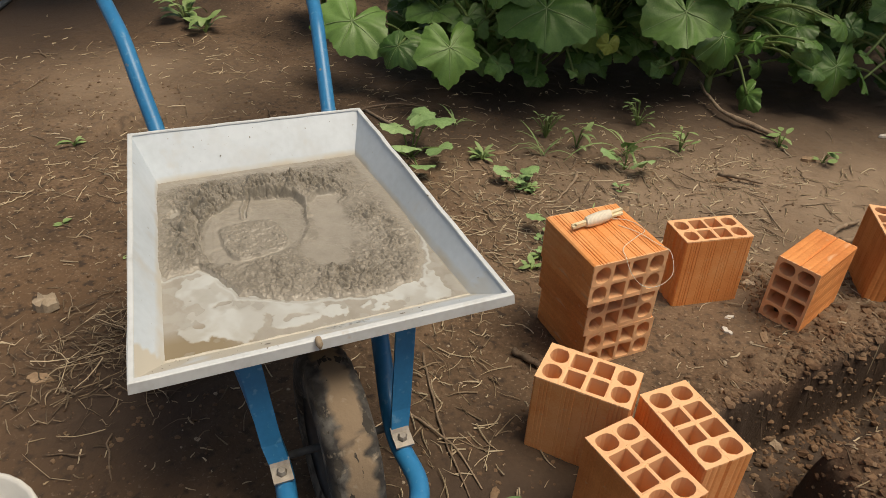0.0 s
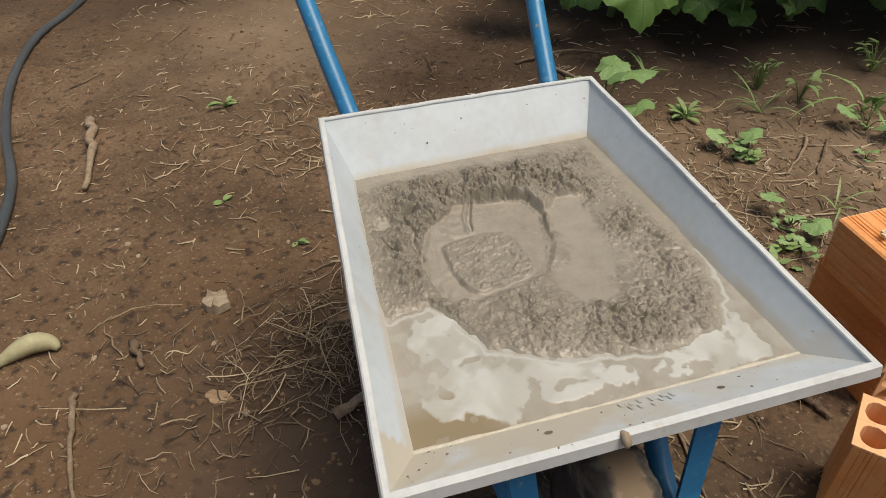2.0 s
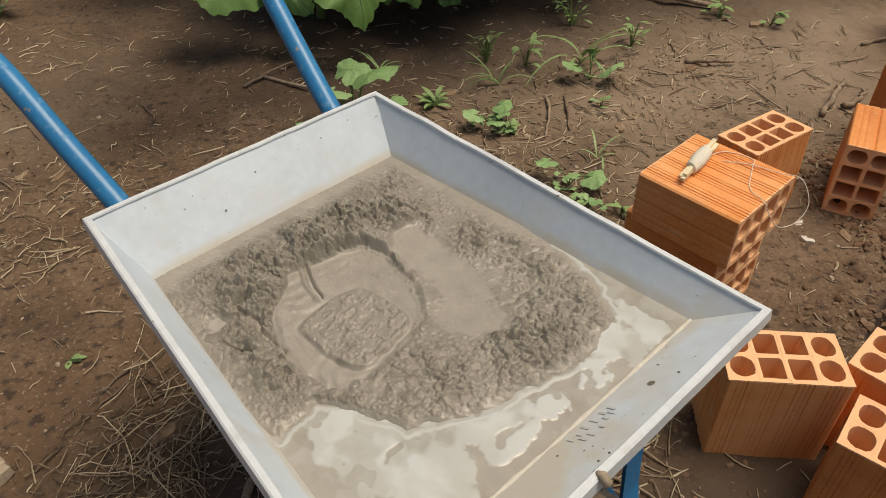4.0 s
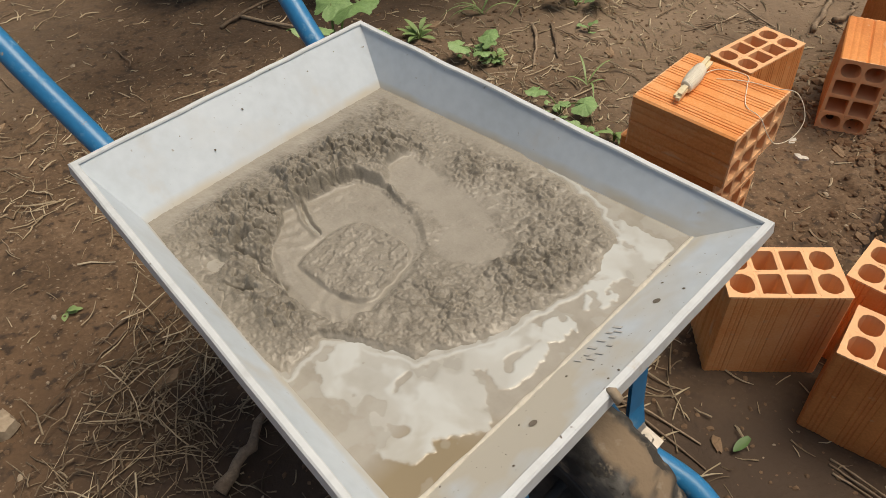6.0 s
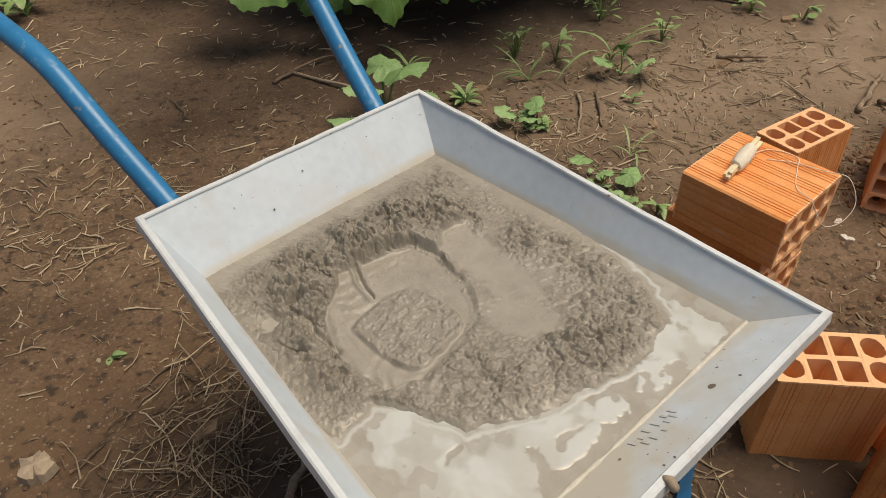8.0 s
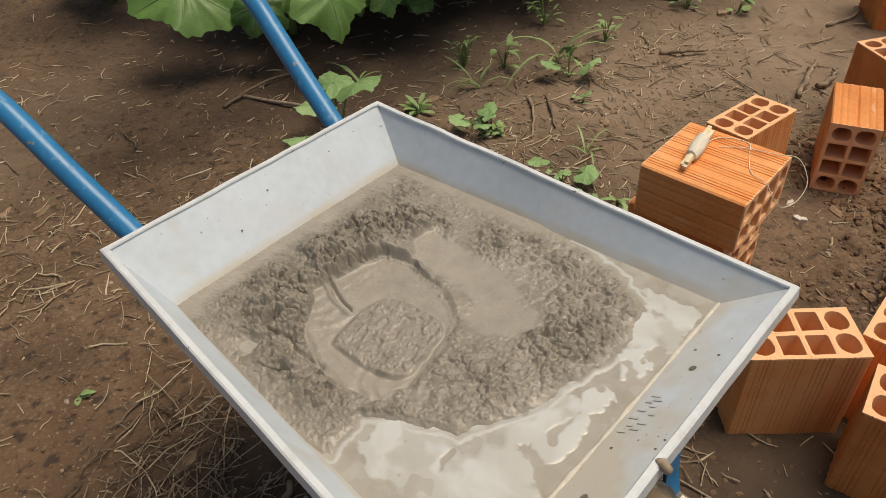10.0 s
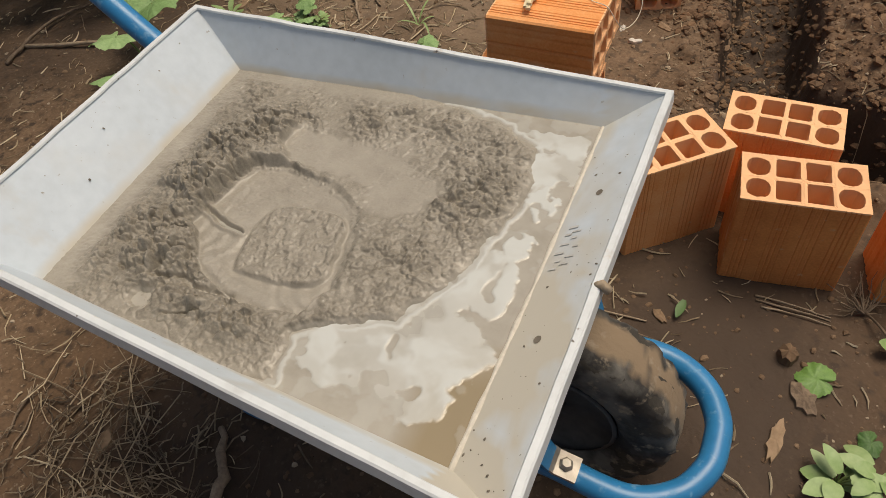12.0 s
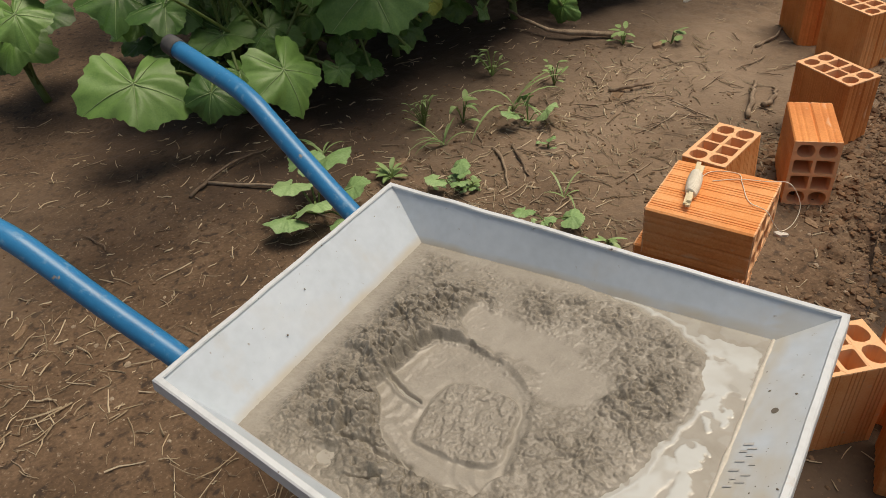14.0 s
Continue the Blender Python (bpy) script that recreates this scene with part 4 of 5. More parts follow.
# ---- sticks ----
def stick(pts, r, label, n=5, seed=0):
    rd = random.Random(seed)
    path = []
    pts = [(*plan(x, y), h) for x, y, h in pts]
    P = [Vector((x, y, gz(x, y) + r * 0.8 + h)) for x, y, h in pts]
    for p in smooth_path(P, n):
        path.append(p + Vector((rd.uniform(-1, 1), rd.uniform(-1, 1), rd.uniform(-0.3, 0.5))) * r * 0.5)
    m = len(path)
    V, F = tube(path, [r * (1 - 0.55 * k / m) * rd.uniform(0.8, 1.15) for k in range(m)], 7)
    return thing("stick", mesh_of("stick", V, F, TWIG), label=label, category="stick")


stick([(0.255, 1.25, 0), (0.30, 1.22, 0.004), (0.345, 1.185, 0.002)], 0.010, "short brown stick poking out beside the bricks", seed=1)
stick([(0.03, 1.22, 0), (0.07, 1.08, 0.004), (0.115, 0.948, 0.003), (0.175, 0.82, 0)], 0.0032, "long thin dry stick on the earth", seed=2)
stick([(0.016, 1.036, 0), (0.066, 1.0, 0.005), (0.13, 0.95, 0.004), (0.19, 0.86, 0)], 0.003, "thin crooked dry twig on the earth", seed=3)
stick([(-1.62, 1.94, 0), (-1.53, 1.79, 0.006), (-1.427, 1.60, 0)], 0.015, "straight brown stick on the earth", seed=4)
stick([(-1.025, 1.121, 0), (-0.966, 1.067, 0.003)], 0.010, "short pale stick on the earth", seed=5)
stick([(-1.07, 0.98, 0), (-1.04, 0.93, 0.003), (-0.99, 0.85, 0.002), (-0.933, 0.76, 0)], 0.008, "dry stick on the earth", seed=6)
stick([(1.184, 1.852, 0), (1.28, 1.92, 0.01), (1.365, 1.99, 0.004)], 0.010, "thick grey branch stub near the bricks", seed=7)
stick([(1.26, 1.86, 0), (1.33, 1.88, 0.01), (1.39, 1.93, 0.0)], 0.009, "pale broken branch near the bricks", seed=17)
stick([(0.99, 2.255, 0), (1.04, 2.21, 0.01), (1.12, 2.19, 0.004)], 0.008, "split dry wood piece on the earth", seed=8)
stick([(0.476, 2.197, 0), (0.45, 2.1, 0.006), (0.391, 1.99, 0)], 0.006, "thin dry twig on the earth", seed=9)
stick([(0.53, 2.17, 0), (0.50, 2.08, 0.006), (0.47, 2.0, 0)], 0.005, "thin dry twig on the earth", seed=19)
stick([(-0.40, 2.52, 0), (-0.26, 2.60, 0.01), (-0.11, 2.65, 0)], 0.006, "grey crooked branch under the squash leaves", seed=10)
stick([(-0.333, 2.554, 0), (-0.2, 2.42, 0.006), (-0.1, 2.36, 0)], 0.006, "thin grey branch on the earth", seed=11)
stick([(1.589, 2.181, 0), (1.70, 2.19, 0.006), (1.781, 2.23, 0)], 0.006, "greenish dry stalk on the earth", seed=12)
stick([(0.363, 0.768, 0), (0.39, 0.71, 0.004), (0.412, 0.664, 0)], 0.0022, "pale split stalk beside the bricks", seed=13)
stick([(0.372, 0.775, 0), (0.395, 0.72, 0.006), (0.418, 0.668, 0)], 0.002, "pale split stalk beside the bricks", seed=14)
stick([(0.356, 0.755, 0), (0.385, 0.70, 0.004), (0.406, 0.655, 0)], 0.0018, "pale split stalk beside the bricks", seed=15)
stick([(0.345, 0.53, 0), (0.385, 0.49, 0.003), (0.43, 0.43, 0)], 0.004, "thin pale stick on the earth", seed=16)
stick([(-0.55, 1.02, 0), (-0.50, 1.08, 0.01), (-0.46, 1.16, 0.0)], 0.012, "dry broken branch under the wheelbarrow", seed=18)
stick([(1.28, 2.58, 0), (1.10, 2.75, 0.02), (1.05, 2.95, 0.05)], 0.012, "brown branch under the squash plants", seed=20)

# an uprooted dry stalk with its tuft of roots
stalk = thing("uprooted_stalk", None, label="dry uprooted stalk with a tuft of thin roots", category="stalk")
P = [(0.452, 0.655), (0.425, 0.605), (0.392, 0.545), (0.358, 0.475), (0.325, 0.415)]
path = smooth_path([(x, y, gz(x, y) + 0.008 + 0.012 * (k == 1)) for k, (x, y) in enumerate(P)], 6)
thing("stem", mesh_of("stalk_stem", *tube(path, [0.0020 + 0.0012 * k / len(path) for k in range(len(path))], 7), TWIG), parent=stalk)
rd = random.Random(4)
roots = []
for k in range(34):
    a, l = rd.uniform(-0.6, 2.6), rd.uniform(0.03, 0.085)
    p = Vector((0.445, 0.65, gz(0.445, 0.65) + 0.008))
    pts = [p]
    d = Vector((math.cos(a), math.sin(a), rd.uniform(0.1, 0.9)))
    for _ in range(4):
        d = (d + Vector((rd.uniform(-1, 1), rd.uniform(-1, 1), rd.uniform(-0.9, 0.6))) * 0.6).normalized()
        pts.append(pts[-1] + d * l / 4)
        pts[-1].z = max(pts[-1].z, gz(pts[-1].x, pts[-1].y) + 0.002)
    roots.append(tube(pts, [0.0014, 0.0012, 0.001, 0.0008, 0.0005], 4, False))
thing("root_tuft", mesh_of("root_tuft", *merge(roots), TWIG), parent=stalk, label="tuft of fine pale roots")

# ---- hose and bucket ----
hp = [(-1.38, 0.85), (-1.44, 1.1), (-1.502, 1.262), (-1.526, 1.375), (-1.643, 1.593), (-1.849, 1.841), (-2.041, 2.124), (-2.179, 2.45), (-2.21, 2.76), (-2.31, 3.28), (-2.5, 4.2)]
hose = smooth_path([(x, y, gz(x, y) + 0.013) for x, y in hp], 8)
thing("garden_hose", mesh_of("garden_hose", *tube(hose, 0.0135, 10), HOSE), label="dark grey garden hose lying on the earth", category="hose")
V, F = [], []
prof = [(0.0, 0.012), (0.095, 0.012), (0.098, 0.02), (0.122, 0.235), (0.128, 0.24), (0.131, 0.238), (0.131, 0.225), (0.125, 0.222), (0.102, 0.002), (0.0, 0.0)]
for r, z in prof:
    for k in range(32):
        a = 2 * math.pi * k / 32
        V.append((r * math.cos(a), r * math.sin(a), z))
for i in range(len(prof) - 1):
    for k in range(32):
        F.append((i * 32 + k, i * 32 + (k + 1) % 32, (i + 1) * 32 + (k + 1) % 32, (i + 1) * 32 + k))
thing("bucket", mesh_of("bucket", V, F, PLASTIC), pose(-0.565, 0.50, gz(-0.565, 0.50)), label="white plastic bucket standing on the earth", category="bucket")


# ---- leaves ----
def lobed_leaf(seed, lobes=5, depth=0.22, rings=7, cup=0.12):
    """A squash leaf one metre wide; the stalk joins at the origin, the tip points to +y."""
    r = random.Random(seed)
    n = 72
    outline = []
    for k in range(n):
        a = 2 * math.pi * k / n
        s = (a - math.pi / 2 + math.pi) % (2 * math.pi) - math.pi
        base = 0.50 - 0.05 * math.cos(2 * s)
        lob = (1 - depth * (0.5 - 0.5 * math.cos(s * lobes + 0.25 * math.sin(2 * s + seed))) * (1 if abs(s) < 2.5 else 0.6)) * (1 + 0.07 * math.sin(2 * s + seed * 2.1) + 0.05 * math.sin(3 * s + seed))
        notch = 1 - 0.78 * math.exp(-((math.pi - abs(s)) / 0.20) ** 2)
        tooth = 1 + 0.035 * math.sin(s * 23 + seed) + 0.02 * r.uniform(-1, 1)
        outline.append((a, base * lob * notch * tooth * 1.08, s))
    V, F = [(0, 0, 0)], []
    ph = [r.uniform(0, 6) for _ in range(3)]
    for i in range(1, rings + 1):
        f = i / rings
        for a, rad, s in outline:
            q = rad * f
            vein = abs(math.sin(s * lobes / 2 + 0.0))
            z = -cup * f * f * 1.3 * (0.7 + 0.3 * math.cos(s)) + 0.045 * f * vein ** 0.7 + 0.055 * f * f * math.sin(3 * a + ph[0]) + 0.022 * f * math.sin(8 * a + ph[1] + 5 * f)
            V.append((q * math.cos(a), q * math.sin(a) + 0.02, z))
    for k in range(n):
        F.append((0, 1 + k, 1 + (k + 1) % n))
    for i in range(rings - 1):
        for k in range(n):
            a, b = 1 + i * n + k, 1 + i * n + (k + 1) % n
            F.append((a, a + n, b + n, b))
    return V, F, outline


def leaf_data(seed, material, **kw):
    V, F, outline = lobed_leaf(seed, **kw)
    me = mesh_of("leaf", V, F, material)
    # pale veins: narrow strips raised along the lobes
    return me


def vein_data(seed, **kw):
    V, F, outline = lobed_leaf(seed, **kw)
    rings = kw.get("rings", 7)
    lobes = kw.get("lobes", 5)
    n = 72
    parts = []
    for j in range(lobes):
        s = 2 * math.pi * (j - lobes // 2) / lobes
        k = int(round((s + math.pi / 2) / (2 * math.pi) * n)) % n
        pts = [Vector(V[1 + i * n + k]) + Vector((0, 0, 0.004)) for i in range(rings)]
        parts.append(tube([Vector((0, 0, 0.004))] + pts, [0.010 * (1 - 0.85 * q / rings) for q in range(rings + 1)], 4, False))
    return mesh_of("veins", *merge(parts), VEIN)


KW = [dict(depth=0.17, cup=0.12), dict(depth=0.24, cup=0.16), dict(depth=0.13, cup=0.08), dict(depth=0.20, cup=0.22)]
LEAVES = [leaf_data(s, LEAF, **kw) for s, kw in enumerate(KW)]
VEINS = [vein_data(s, **kw) for s, kw in enumerate(KW)]
YELLOW = leaf_data(7, LEAF2, **KW[2])


def squash(name_label, root, leaves, yellow=()):
    """One plant: a stem at root and leaves as (x, y, z, width, tilt, yaw) on stalks."""
    root = plan(*root)
    leaves = [(*plan(x, y), z, w, tilt, yaw) for x, y, z, w, tilt, yaw in leaves]
    plant = thing("squash_plant", None, pose(root[0], root[1], gz(*root)), label=name_label, category="plant", group="squash plants")
    r = random.Random(int(root[0] * 100) + 7)
    base = Vector((root[0], root[1], gz(*root)))
    top = base + Vector((r.uniform(-0.05, 0.05), 0.05, 0.35))
    stem = smooth_path([Vector((0, 0, 0)), Vector((r.uniform(-0.04, 0.04), 0.02, 0.16)), top - base], 5)
    thing("stem", mesh_of("squash_stem", *tube(stem, [0.016 - 0.0006 * k for k in range(len(stem))], 8), STEM), parent=plant)
    for k, (x, y, z, w, tilt, yaw) in enumerate(leaves):
        p = Vector((x, y, z)) - base
        foot = stem[min(len(stem) - 1, 2 + k % (len(stem) - 2))]
        mid = foot.lerp(p, 0.55) + Vector((0, 0, 0.06))
        thing("leaf_stalk", mesh_of("leaf_stalk", *tube(smooth_path([foot, mid, p], 5), 0.0052, 6), STEM), parent=plant)
        i = r.randrange(4)
        w *= 0.82
        m = pose(p.x, p.y, p.z, 0, 0, yaw) @ pose(0, 0, 0, tilt, r.uniform(-14, 14), 0) @ Matrix.Rotation(math.pi, 4, "Z") @ Matrix.Scale(w, 4)
        lf = thing("leaf", YELLOW if k in yellow else LEAVES[i], m, parent=plant)
        if k not in yellow and w > 0.16 and y < 3.3:
            thing("vein", VEINS[i], parent=lf)


def fill(rnd, n, x0, x1, y0, y1, z0, z1, w0, w1):
    out = []
    for _ in range(n):
        y = rnd.uniform(y0, y1)
        f = (y - y0) / (y1 - y0)
        z = rnd.uniform(z0, z1) * (0.65 + 0.5 * f)
        out.append((rnd.uniform(x0, x1), y, z, rnd.uniform(w0, w1), rnd.uniform(10, 60), rnd.uniform(-80, 80)))
    return out


rnd = random.Random(12)
squash("squash plant with broad lobed green leaves over shaded earth", (-0.10, 2.95),
       [(-0.42, 2.79, 0.27, 0.36, 28, -10), (-0.02, 2.57, 0.27, 0.30, 42, 15), (0.17, 2.62, 0.20, 0.13, 40, 0), (-0.225, 2.68, 0.22, 0.20, 35, -30), (-0.12, 2.73, 0.24, 0.18, 30, 40), (0.03, 2.84, 0.30, 0.20, 30, 0),
        (0.10, 2.75, 0.16, 0.12, 40, 20), (-0.35, 3.1, 0.45, 0.30, 25, -20)] + fill(rnd, 42, -0.35, 0.35, 2.85, 3.7, 0.25, 1.0, 0.15, 0.28))
squash("squash plant with large drooping lobed leaves and a yellowing leaf", (0.55, 3.0),
       [(0.33, 2.62, 0.42, 0.38, 40, -5), (0.60, 2.74, 0.27, 0.10, 60, 0), (0.52, 2.72, 0.55, 0.26, 30, 30), (0.18, 2.70, 0.50, 0.26, 30, -30), (0.45, 2.95, 0.55, 0.34, 25, 10)] + fill(rnd, 46, 0.2, 0.9, 2.8, 3.8, 0.3, 1.1, 0.15, 0.28), yellow=(1,))
squash("squash plant with large lobed green leaves on upright stalks", (0.98, 3.05),
       [(0.86, 2.70, 0.42, 0.34, 45, 5), (1.06, 2.84, 0.30, 0.28, 50, 35), (0.74, 2.86, 0.50, 0.30, 30, -25), (1.02, 2.75, 0.55, 0.26, 30, 10), (1.2, 2.95, 0.5, 0.28, 30, 20)] + fill(rnd, 46, 0.75, 1.4, 2.85, 3.9, 0.3, 1.1, 0.15, 0.28))
squash("squash plant with sparse leaves and bare stalks", (1.62, 3.1),
       [(1.53, 2.82, 0.22, 0.27, 55, 10), (1.30, 3.0, 0.28, 0.14, 40, -20), (1.72, 2.95, 0.42, 0.22, 40, 30), (1.85, 3.05, 0.5, 0.3, 40, 0)] + fill(rnd, 38, 1.4, 2.4, 2.95, 3.9, 0.25, 1.1, 0.14, 0.28))
squash("squash plant with dense green leaves behind the others", (0.3, 3.9), fill(rnd, 75, -0.45, 1.1, 3.1, 4.7, 0.35, 1.2, 0.18, 0.32))
squash("squash plant with dense green leaves behind the others", (1.8, 4.0), fill(rnd, 75, 1.0, 2.8, 3.1, 4.8, 0.35, 1.2, 0.18, 0.32))
# unseen high leaves, added to cast shade on the earth below
squash("tall squash plant added above the view, its leaves shading the earth", (0.12, 3.05), [(rnd.uniform(-0.65, 0.75), rnd.uniform(2.2, 2.95), rnd.uniform(0.68, 1.1), rnd.uniform(0.24, 0.36), rnd.uniform(0, 25), rnd.uniform(-60, 60)) for _ in range(13)])
squash("low squash plant trailing in the shade behind the others", (0.5, 3.5), fill(rnd, 60, -0.4, 1.1, 3.0, 4.2, 0.10, 0.38, 0.11, 0.22))
squash("low squash plant trailing in the shade behind the others", (1.7, 3.5), fill(rnd, 60, 1.0, 2.5, 3.05, 4.2, 0.10, 0.38, 0.11, 0.22))
# a second added canopy, mostly unseen, that darkens the gaps under the bush
squash("tall squash plant added mostly above the view to shade the bush", (1.25, 3.2), [(rnd.uniform(0.3, 2.3), rnd.uniform(2.7, 3.4), rnd.uniform(0.72, 1.2), rnd.uniform(0.24, 0.36), rnd.uniform(0, 25), rnd.uniform(-60, 60)) for _ in range(36)])
rnd = random.Random(55)
squash("low squash plant with many small leaves under the larger ones", (0.35, 2.92), fill(rnd, 26, -0.1, 0.75, 2.72, 3.05, 0.10, 0.42, 0.07, 0.16))
squash("low squash plant with many small leaves under the larger ones", (1.10, 2.98), fill(rnd, 30, 0.7, 1.6, 2.76, 3.1, 0.10, 0.48, 0.07, 0.17))
squash("thin squash plant with small leaves on bare stalks", (1.9, 2.95), fill(rnd, 22, 1.5, 2.3, 2.75, 3.1, 0.12, 0.55, 0.07, 0.17))
squash("squash plant with broad leaves at the edge of the path", (-0.70, 3.55), [(-0.66, 3.25, 0.42, 0.26, 35, 0), (-0.80, 3.3, 0.48, 0.24, 30, -20), (-0.5, 3.35, 0.5, 0.26, 30, 25)] + fill(rnd, 6, -0.95, -0.5, 3.45, 4.0, 0.35, 0.6, 0.2, 0.3))


# ---- weeds ----
def blade(L, w, bend, az, lean, base, segs=7, fold=0.15):
    """A pointed leaf blade that rises and bends over."""
    V, F = [], []
    d = Vector((math.cos(az), math.sin(az), 0))
    s = Vector((-math.sin(az), math.cos(az), 0))
    p, ang = Vector(base), lean
    for i in range(segs + 1):
        f = i / segs
        ww = w * math.sin(math.pi * min(0.98, 0.10 + 0.88 * f)) ** 0.75
        up = Vector((0, 0, 1))
        c = p + (up * math.cos(ang) - d * math.sin(ang)) * (-fold * ww)
        V += [p - s * ww, c, p + s * ww]
        p = p + (d * math.cos(ang) + up * math.sin(ang)) * (L / segs)
        ang -= bend / segs
    for i in range(segs):
        a = i * 3
        F += [(a, a + 1, a + 4, a + 3), (a + 1, a + 2, a + 5, a + 4)]
    return V, F


def weed(x, y, n, L, w, h, label, seed, lean=(0.5, 1.3), bend=(0.6, 1.6), stems=True):
    r = random.Random(seed)
    x, y = plan(x, y)
    z0 = gz(x, y)
    plant = thing("weed", None, pose(x, y, z0 - 0.002), label=label, category="weed", group="weeds")
    for k in range(n):
        az = r.uniform(0, 6.28)
        ht = h * r.uniform(0.2, 1.0)
        b = Vector((math.cos(az), math.sin(az), 0)) * h * r.uniform(0.05, 0.5) + Vector((0, 0, ht))
        if stems:
            thing("stem", mesh_of("weed_stem", *tube([(0, 0, 0), b * 0.5 + Vector((0, 0, 0.1 * h)), b], [0.002, 0.0016, 0.0012], 5, False), STEM), parent=plant)
        else:
            b = Vector((r.uniform(-1, 1), r.uniform(-1, 1), 0)) * 0.01
        l = L * r.uniform(0.6, 1.1)
        thing("leaf", mesh_of("weed_leaf", *blade(l, w * r.uniform(0.7, 1.1), r.uniform(*bend), az + r.uniform(-0.4, 0.4), r.uniform(*lean), b), WEED), parent=plant)
    return plant


BROAD = dict(lean=(-0.1, 0.6), bend=(0.2, 1.0))
weed(0.30, 2.05, 12, 0.030, 0.006, 0.03, "low feathery green weed", 4, **BROAD)
weed(0.33, 1.66, 10, 0.032, 0.007, 0.03, "green weed with small toothed leaves", 8, **BROAD)
weed(0.30, 1.60, 8, 0.035, 0.008, 0.03, "green weed behind the brick stack", 9, **BROAD)
weed(0.88, 2.42, 12, 0.035, 0.007, 0.10, "thin weed with small leaves near the squash plants", 13, **BROAD)
weed(1.28, 2.52, 9, 0.045, 0.012, 0.07, "small green weed near the squash plants", 14, **BROAD)
weed(1.40, 2.40, 5, 0.045, 0.015, 0.05, "small round-leaved weed in bare earth", 15, **BROAD)
weed(0.02, 2.50, 10, 0.12, 0.004, 0.02, "tuft of thin green grass blades", 16, stems=False)
weed(0.75, 2.62, 18, 0.035, 0.006, 0.10, "feathery weed under the squash leaves", 17, **BROAD)
weed(-1.36, 3.40, 18, 0.11, 0.022, 0.12, "pale green weed growing in the path", 18, lean=(0.2, 1.0))
weed(-1.22, 3.28, 12, 0.09, 0.020, 0.08, "pale green weed growing in the path", 19, lean=(0.2, 1.0))
weed(-1.25, 2.08, 7, 0.05, 0.008, 0.03, "tiny green sprout in bare earth", 20, lean=(0.2, 1.0))
weed(-1.05, 1.62, 3, 0.035, 0.012, 0.012, "tiny green sprout in bare earth", 21, **BROAD)
weed(-0.80, 1.50, 4, 0.028, 0.008, 0.012, "tiny green sprout in bare earth", 22, **BROAD)
weed(0.165, 0.505, 10, 0.055, 0.014, 0.04, "bright green weed with pointed leaflets", 23, **BROAD)
weed(0.205, 0.475, 8, 0.05, 0.013, 0.04, "bright green weed with pointed leaflets", 24, **BROAD)
weed(0.30, 0.405, 14, 0.04, 0.008, 0.06, "feathery green weed on bare earth", 25, **BROAD)
weed(0.43, 0.415, 10, 0.05, 0.012, 0.05, "blue-green weed with narrow leaflets", 26, **BROAD)
weed(0.49, 0.45, 3, 0.04, 0.018, 0.015, "small round-leaved sprout in bare earth", 27, **BROAD)
weed(0.43, 0.565, 2, 0.045, 0.018, 0.02, "small round-leaved sprout in bare earth", 28, **BROAD)
weed(1.26, 0.76, 8, 0.04, 0.008, 0.04, "small green weed on the dug earth", 29, **BROAD)
ROUND_LEAF = mat("round_weed_leaf", [(0.25, (0.15, 0.27, 0.095)), (0.5, (0.23, 0.38, 0.155)), (0.75, (0.32, 0.47, 0.22))], 14, 0.55, 0.3, 90, obj=0.35)
ROUNDS = [leaf_data(40 + k, ROUND_LEAF, depth=d, cup=c, rings=5) for k, (d, c) in enumerate(((0.05, 0.10), (0.09, 0.18), (0.14, 0.14)))]


def leafy(x, y, leaves, label, extra=0):
    """A low plant: leaves as (dx, dy, z, width, tilt, yaw) on thin stalks, and small leaflets at its foot."""
    plant = thing("weed", None, pose(x, y, gz(x, y) - 0.002), label=label, category="weed", group="weeds")
    r = random.Random(int(x * 977) + int(y * 131))
    for k, (dx, dy, z, w, tilt, yaw) in enumerate(leaves):
        thing("stem", mesh_of("weed_stem", *tube(smooth_path([(0, 0, 0), (dx * 0.35, dy * 0.35, z * 0.75), (dx, dy, z)], 4), 0.0016, 5), STEM), parent=plant)
        thing("leaf", ROUNDS[k % 3], pose(dx, dy, z, 0, 0, yaw) @ pose(0, 0, 0, tilt, r.uniform(-10, 10), 180) @ Matrix.Scale(w, 4), parent=plant)
    for k in range(extra):
        a, d, z, w = r.uniform(0, 6.28), r.uniform(0.01, 0.06), r.uniform(0.008, 0.03), r.uniform(0.014, 0.026)
        thing("leaf", ROUNDS[k % 3], pose(d * math.cos(a), d * math.sin(a), z, 0, 0, math.degrees(a) + 90) @ pose(0, 0, 0, r.uniform(5, 35), 0, 180) @ Matrix.Scale(w, 4), parent=plant)
    return plant


leafy(0.245, 2.085, [(-0.055, 0.015, 0.050, 0.062, 18, -70), (0.030, 0.030, 0.058, 0.062, 15, 60), (-0.010, -0.030, 0.045, 0.046, 20, 0), (0.020, -0.010, 0.052, 0.040, 25, 30)], "low green weed with rounded pale leaves", 14)
leafy(0.340, 1.775, [(-0.045, 0.045, 0.055, 0.058, 15, -60), (0.040, -0.040, 0.050, 0.070, 20, 60), (-0.005, -0.010, 0.040, 0.034, 30, 10)], "broad-leaved green weed beside the bricks", 8)
leafy(0.335, 1.665, [(0.020, -0.010, 0.035, 0.032, 20, 30), (-0.030, 0.015, 0.030, 0.027, 20, -40)], "small green weed with rounded leaves behind the brick stack", 6)
